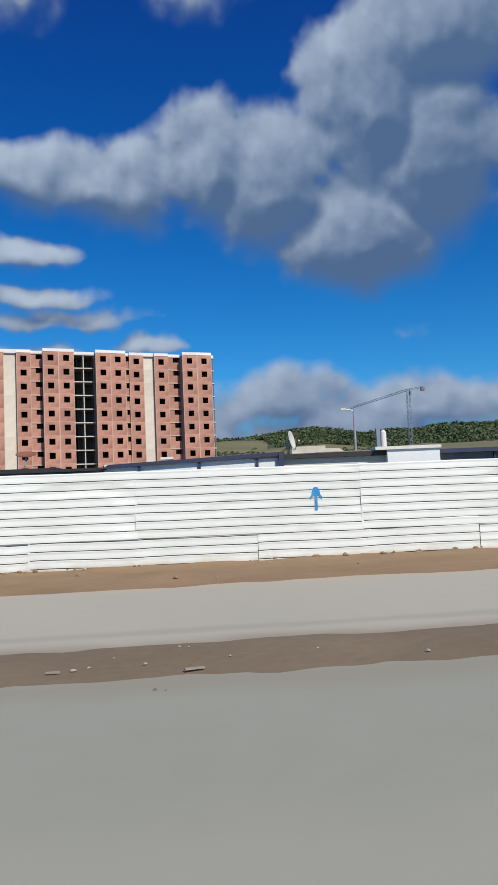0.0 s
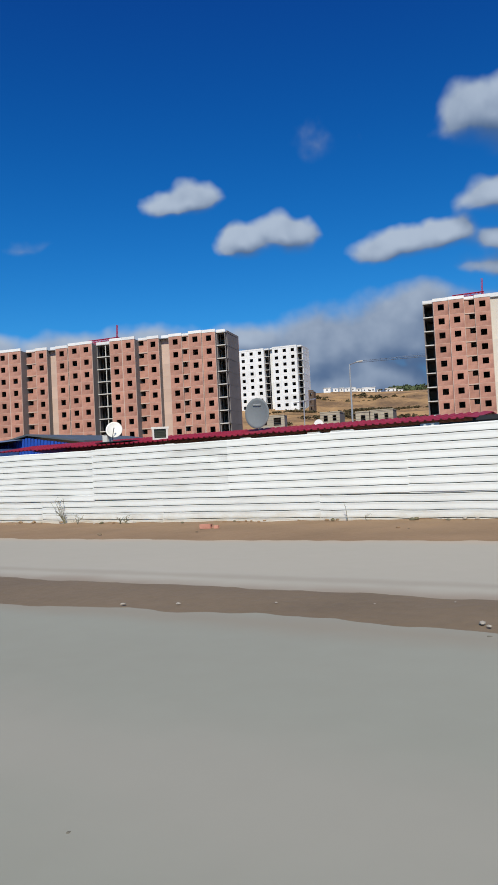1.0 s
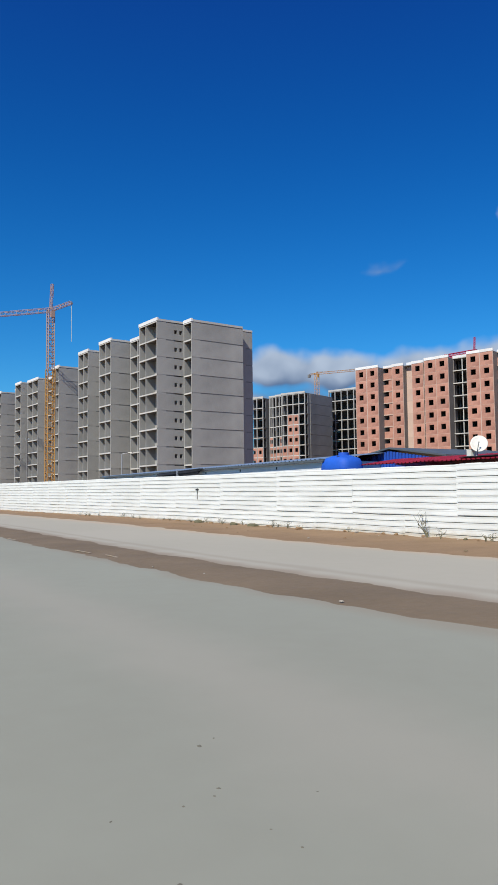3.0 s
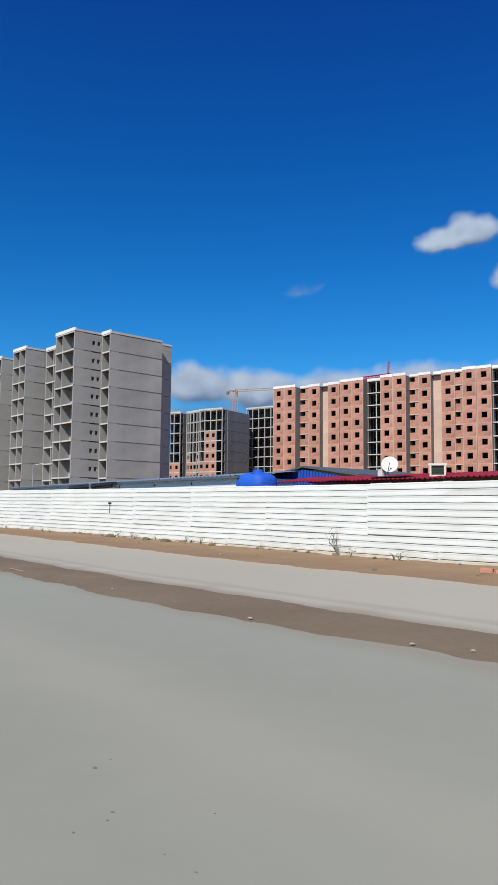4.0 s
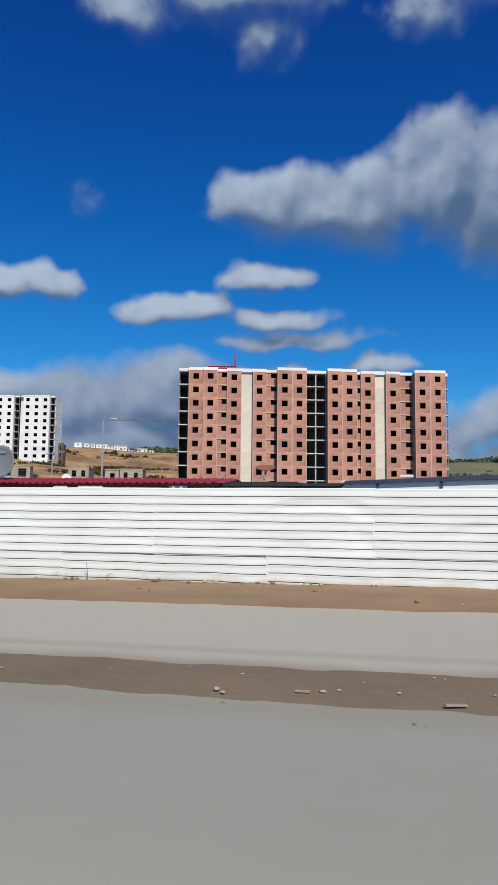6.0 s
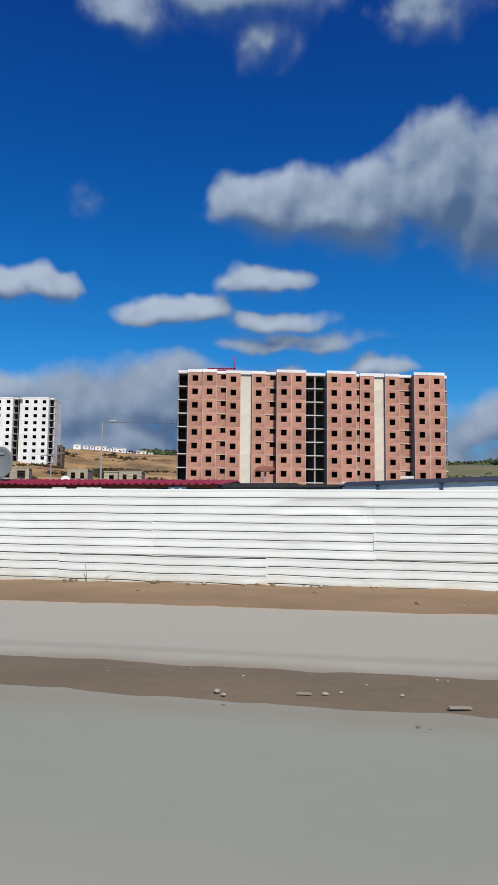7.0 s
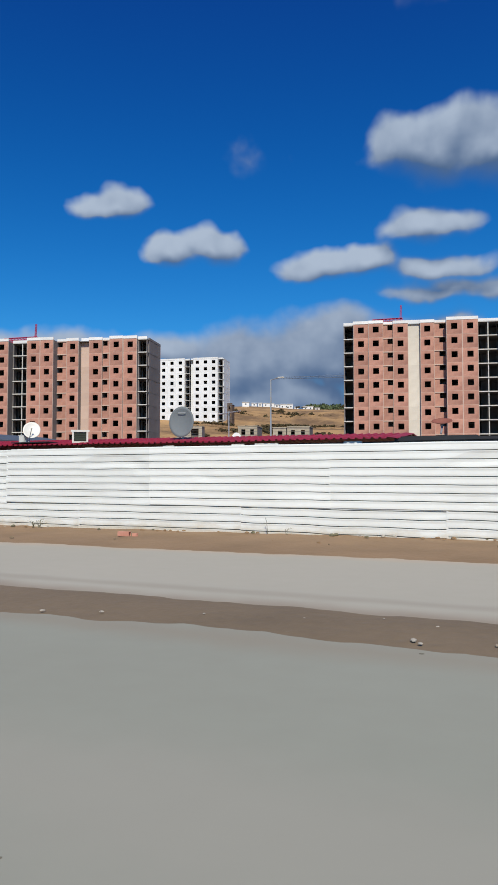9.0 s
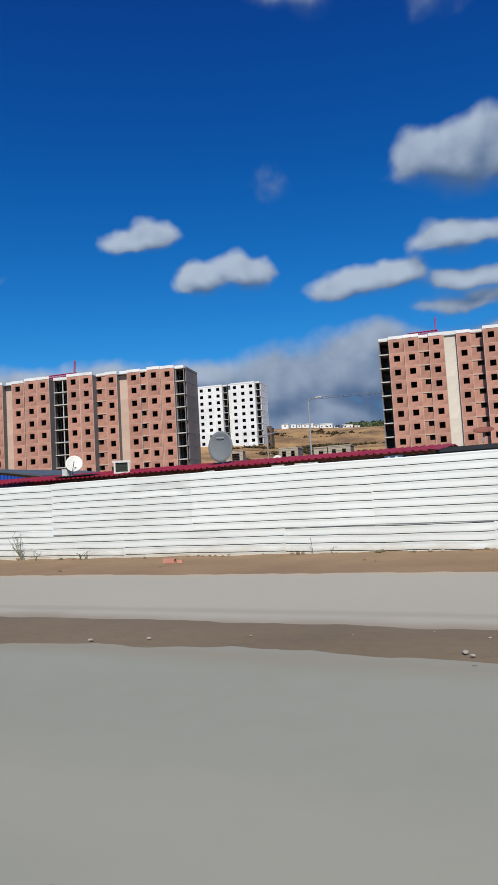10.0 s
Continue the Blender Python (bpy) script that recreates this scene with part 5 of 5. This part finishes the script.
tagged(yard, "dark green bushes between the low houses", "bush", kind="stuff")


# ---- weeds, rubble and litter along the road ----
def weed(x, y, h, seed, lean=0.0, leafy=14, label="dry scraggly weed growing at the foot of the fence", stems=5):
    s = thing("weed", ROADM @ pose(x, y, 0.01 + dip(x)), label, "weed", "weeds")
    rng = random.Random(seed)
    bm, lv = bmesh.new(), bmesh.new()
    for k in range(stems):
        a = Vector((rng.uniform(-0.04, 0.04), rng.uniform(-0.04, 0.04), 0))
        wide = 0.35 if stems > 2 else 0.05
        d = Vector((lean + rng.uniform(-wide, wide), rng.uniform(-0.2, 0.2), 1)).normalized()
        steps = 5
        hh = h * rng.uniform(0.5, 1.0)
        for i in range(steps):
            b = a + d * hh / steps
            beam(bm, a, b, 0.008 * (1 - i / steps) + 0.003, 4)
            if i > 1 and rng.random() < 0.7:
                t = b + Vector((rng.uniform(-0.14, 0.14), rng.uniform(-0.1, 0.1), rng.uniform(0.02, 0.12)))
                beam(bm, b, t, 0.004, 3)
                for _ in range(max(1, leafy // 7)):
                    q = t + Vector((rng.uniform(-0.04, 0.04), rng.uniform(-0.04, 0.04), rng.uniform(-0.04, 0.04)))
                    u = Vector((rng.uniform(-1, 1), rng.uniform(-1, 1), rng.uniform(-0.4, 1))).normalized() * 0.035
                    w = u.cross(Vector((0, 0, 1))).normalized() * 0.014
                    lv.faces.new([lv.verts.new(q), lv.verts.new(q + u * 0.5 + w), lv.verts.new(q + u), lv.verts.new(q + u * 0.5 - w)])
            a = b
            d = (d + Vector((rng.uniform(-wide, wide) * 0.7, rng.uniform(-0.15, 0.15), 0))).normalized()
    part("stalk", bm, DRYWEED, s)
    if lv.faces:
        part("foliage", lv, DRYWEED, s)
    else:
        lv.free()


weed(-17.7, 17.25, 1.05, 1, -0.5, 60, "tall dry weed leaning against the fence", 8)
weed(-8.0, 17.38, 0.5, 2, 0.0, 7, "thin dry stalk at the foot of the fence", 1)
weed(-7.45, 17.4, 0.2, 3, 0.0, 7, "thin dry stalk at the foot of the fence", 1)
rngw = random.Random(17)
for k in range(26):
    weed(-14.5 - rngw.random() ** 1.3 * 40, 17.05 + rngw.uniform(-0.3, 0.32), rngw.uniform(0.1, 0.3), 30 + k, rngw.uniform(-0.4, 0.4), 20)


def rubble(name, x, y, size, mat, label, category, seed, flat=0.55, z=0.0):
    rng = random.Random(seed)
    bm = bmesh.new()
    bmesh.ops.create_icosphere(bm, subdivisions=2, radius=1.0)
    o = Vector((seed * 1.7, 0, 0))
    for v in bm.verts:
        k = 1 + 0.35 * noise.noise(v.co * 1.6 + o)
        v.co = Vector((v.co.x * k * size, v.co.y * k * size * rng.uniform(0.68, 0.72), max(-0.2, v.co.z * k) * size * flat))
    ob = new(name, mesh_of(name, bm, mat))
    ob.matrix_world = ROADM @ pose(x, y, z + dip(x) + size * flat * 0.15, 0, 0, rng.uniform(0, 360))
    return tagged(ob, label, category, "rubble")


PALE = "pale lump of rubble lying on the mud"
for k, (x, y, sz) in enumerate(((-7.97, 6.5, 0.07), (-5.5, 6.75, 0.06), (-4.9, 6.95, 0.05), (-1.7, 6.94, 0.075), (-1.62, 6.85, 0.05), (-0.84, 7.07, 0.06),
                                (-0.72, 7.15, 0.045), (-0.24, 7.18, 0.04), (-1.65, 7.61, 0.035), (0.03, 7.87, 0.04), (0.12, 7.84, 0.03), (-2.9, 7.5, 0.03), (-0.55, 7.5, 0.03), (0.5, 7.3, 0.03), (-3.9, 7.3, 0.03), (-2.2, 7.8, 0.025),
                                (-12.3, 6.7, 0.06), (-14.2, 6.5, 0.05), (1.3, 7.4, 0.04), (2.2, 7.0, 0.05))):
    rubble("rubble", x, y, sz * 0.5, STONE, PALE, "stone", 100 + k, 0.5, 0.022)
for k, (x, y, sz) in enumerate(((-3.97, 2.49, 0.028), (-3.28, 2.07, 0.014), (-3.38, 2.3, 0.018), (-3.31, 2.24, 0.014), (-3.3, 1.74, 0.012), (-2.68, 2.3, 0.012), (-2.67, 1.77, 0.022),
                                (-2.15, 2.83, 0.018), (-3.1, 2.67, 0.010), (-2.88, 2.28, 0.010), (-4.05, 2.62, 0.014), (-0.1, 6.33, 0.045), (-1.55, 6.6, 0.035), (-0.02, 6.3, 0.02))):
    rubble("clod", x, y, sz * 0.62, DARKSTONE, "dark clod of dried mud on the road", "clod", 200 + k, 0.3)
rngv = random.Random(5)
for k in range(40):
    x = -32 + rngv.random() * 42
    rubble("clod", x, 17.15 - rngv.random() ** 2 * 3.2, rngv.uniform(0.02, 0.07), rngv.choice((VERGE, STONE, VERGE, MUD)), "crumbled lump of earth on the dirt verge", "clod", 300 + k, 0.6, 0.04)
for k in range(70):
    x = -30 + rngv.random() * 40
    rubble("clod", x, 17.36 - rngv.random() ** 2 * 0.35, rngv.uniform(0.025, 0.085), rngv.choice((VERGE, STONE, VERGE, DRYWEED)), "crumbled lump of earth at the fence foot", "clod", 500 + k, 0.6, 0.06)
for k in range(7):
    rubble("rubble_heap", -24 - k * 1.9 - rngv.random(), 17.0 + rngv.uniform(-0.25, 0.1), rngv.uniform(0.14, 0.28), rngv.choice((VERGE, DRYWEED)), "low heap of earth and dry scrub against the fence", "heap", 400 + k, 0.5, 0.03)


def hollow_brick():
    s = thing("hollow_brick", ROADM @ pose(-10.8, 15.4, 0.05 + dip(-10.8), 0, 0, 8), "broken orange hollow clay brick on the verge", "brick")
    part("shell", boxes((-0.19, 0.19, -0.07, -0.055, 0, 0.15), (-0.19, 0.19, 0.055, 0.07, 0, 0.15), (-0.19, 0.19, -0.055, 0.055, 0, 0.015), (-0.19, 0.19, -0.055, 0.055, 0.135, 0.15), (-0.19, 0.15, -0.055, 0.055, 0.068, 0.08)), ORANGE, s).scale = (0.8, 0.8, 0.72)
    part("fragment", boxes((0.22, 0.34, -0.03, 0.05, 0, 0.07)), ORANGE, s, "broken-off corner of the brick")


hollow_brick()


def board(x, y, w, turn, label="weathered board lying in the mud"):
    s = new("board", mesh_of("board", boxes((-w / 2, w / 2, -0.022, 0.022, 0, 0.012)), WOOD))
    s.matrix_world = ROADM @ pose(x, y, 0.022 + dip(x), 0, 1.0, turn)
    tagged(s, label, "board", "boards")


board(0.19, 6.86, 0.17, 18)
board(-1.0, 7.03, 0.12, 4)
board(-19.1, 6.62, 0.9, 6, "pale board lying at the edge of the mud")
board(-17.3, 6.75, 0.75, 3, "pale board lying at the edge of the mud")
board(-25.7, 6.3, 1.1, 3, "pale board lying at the edge of the mud")
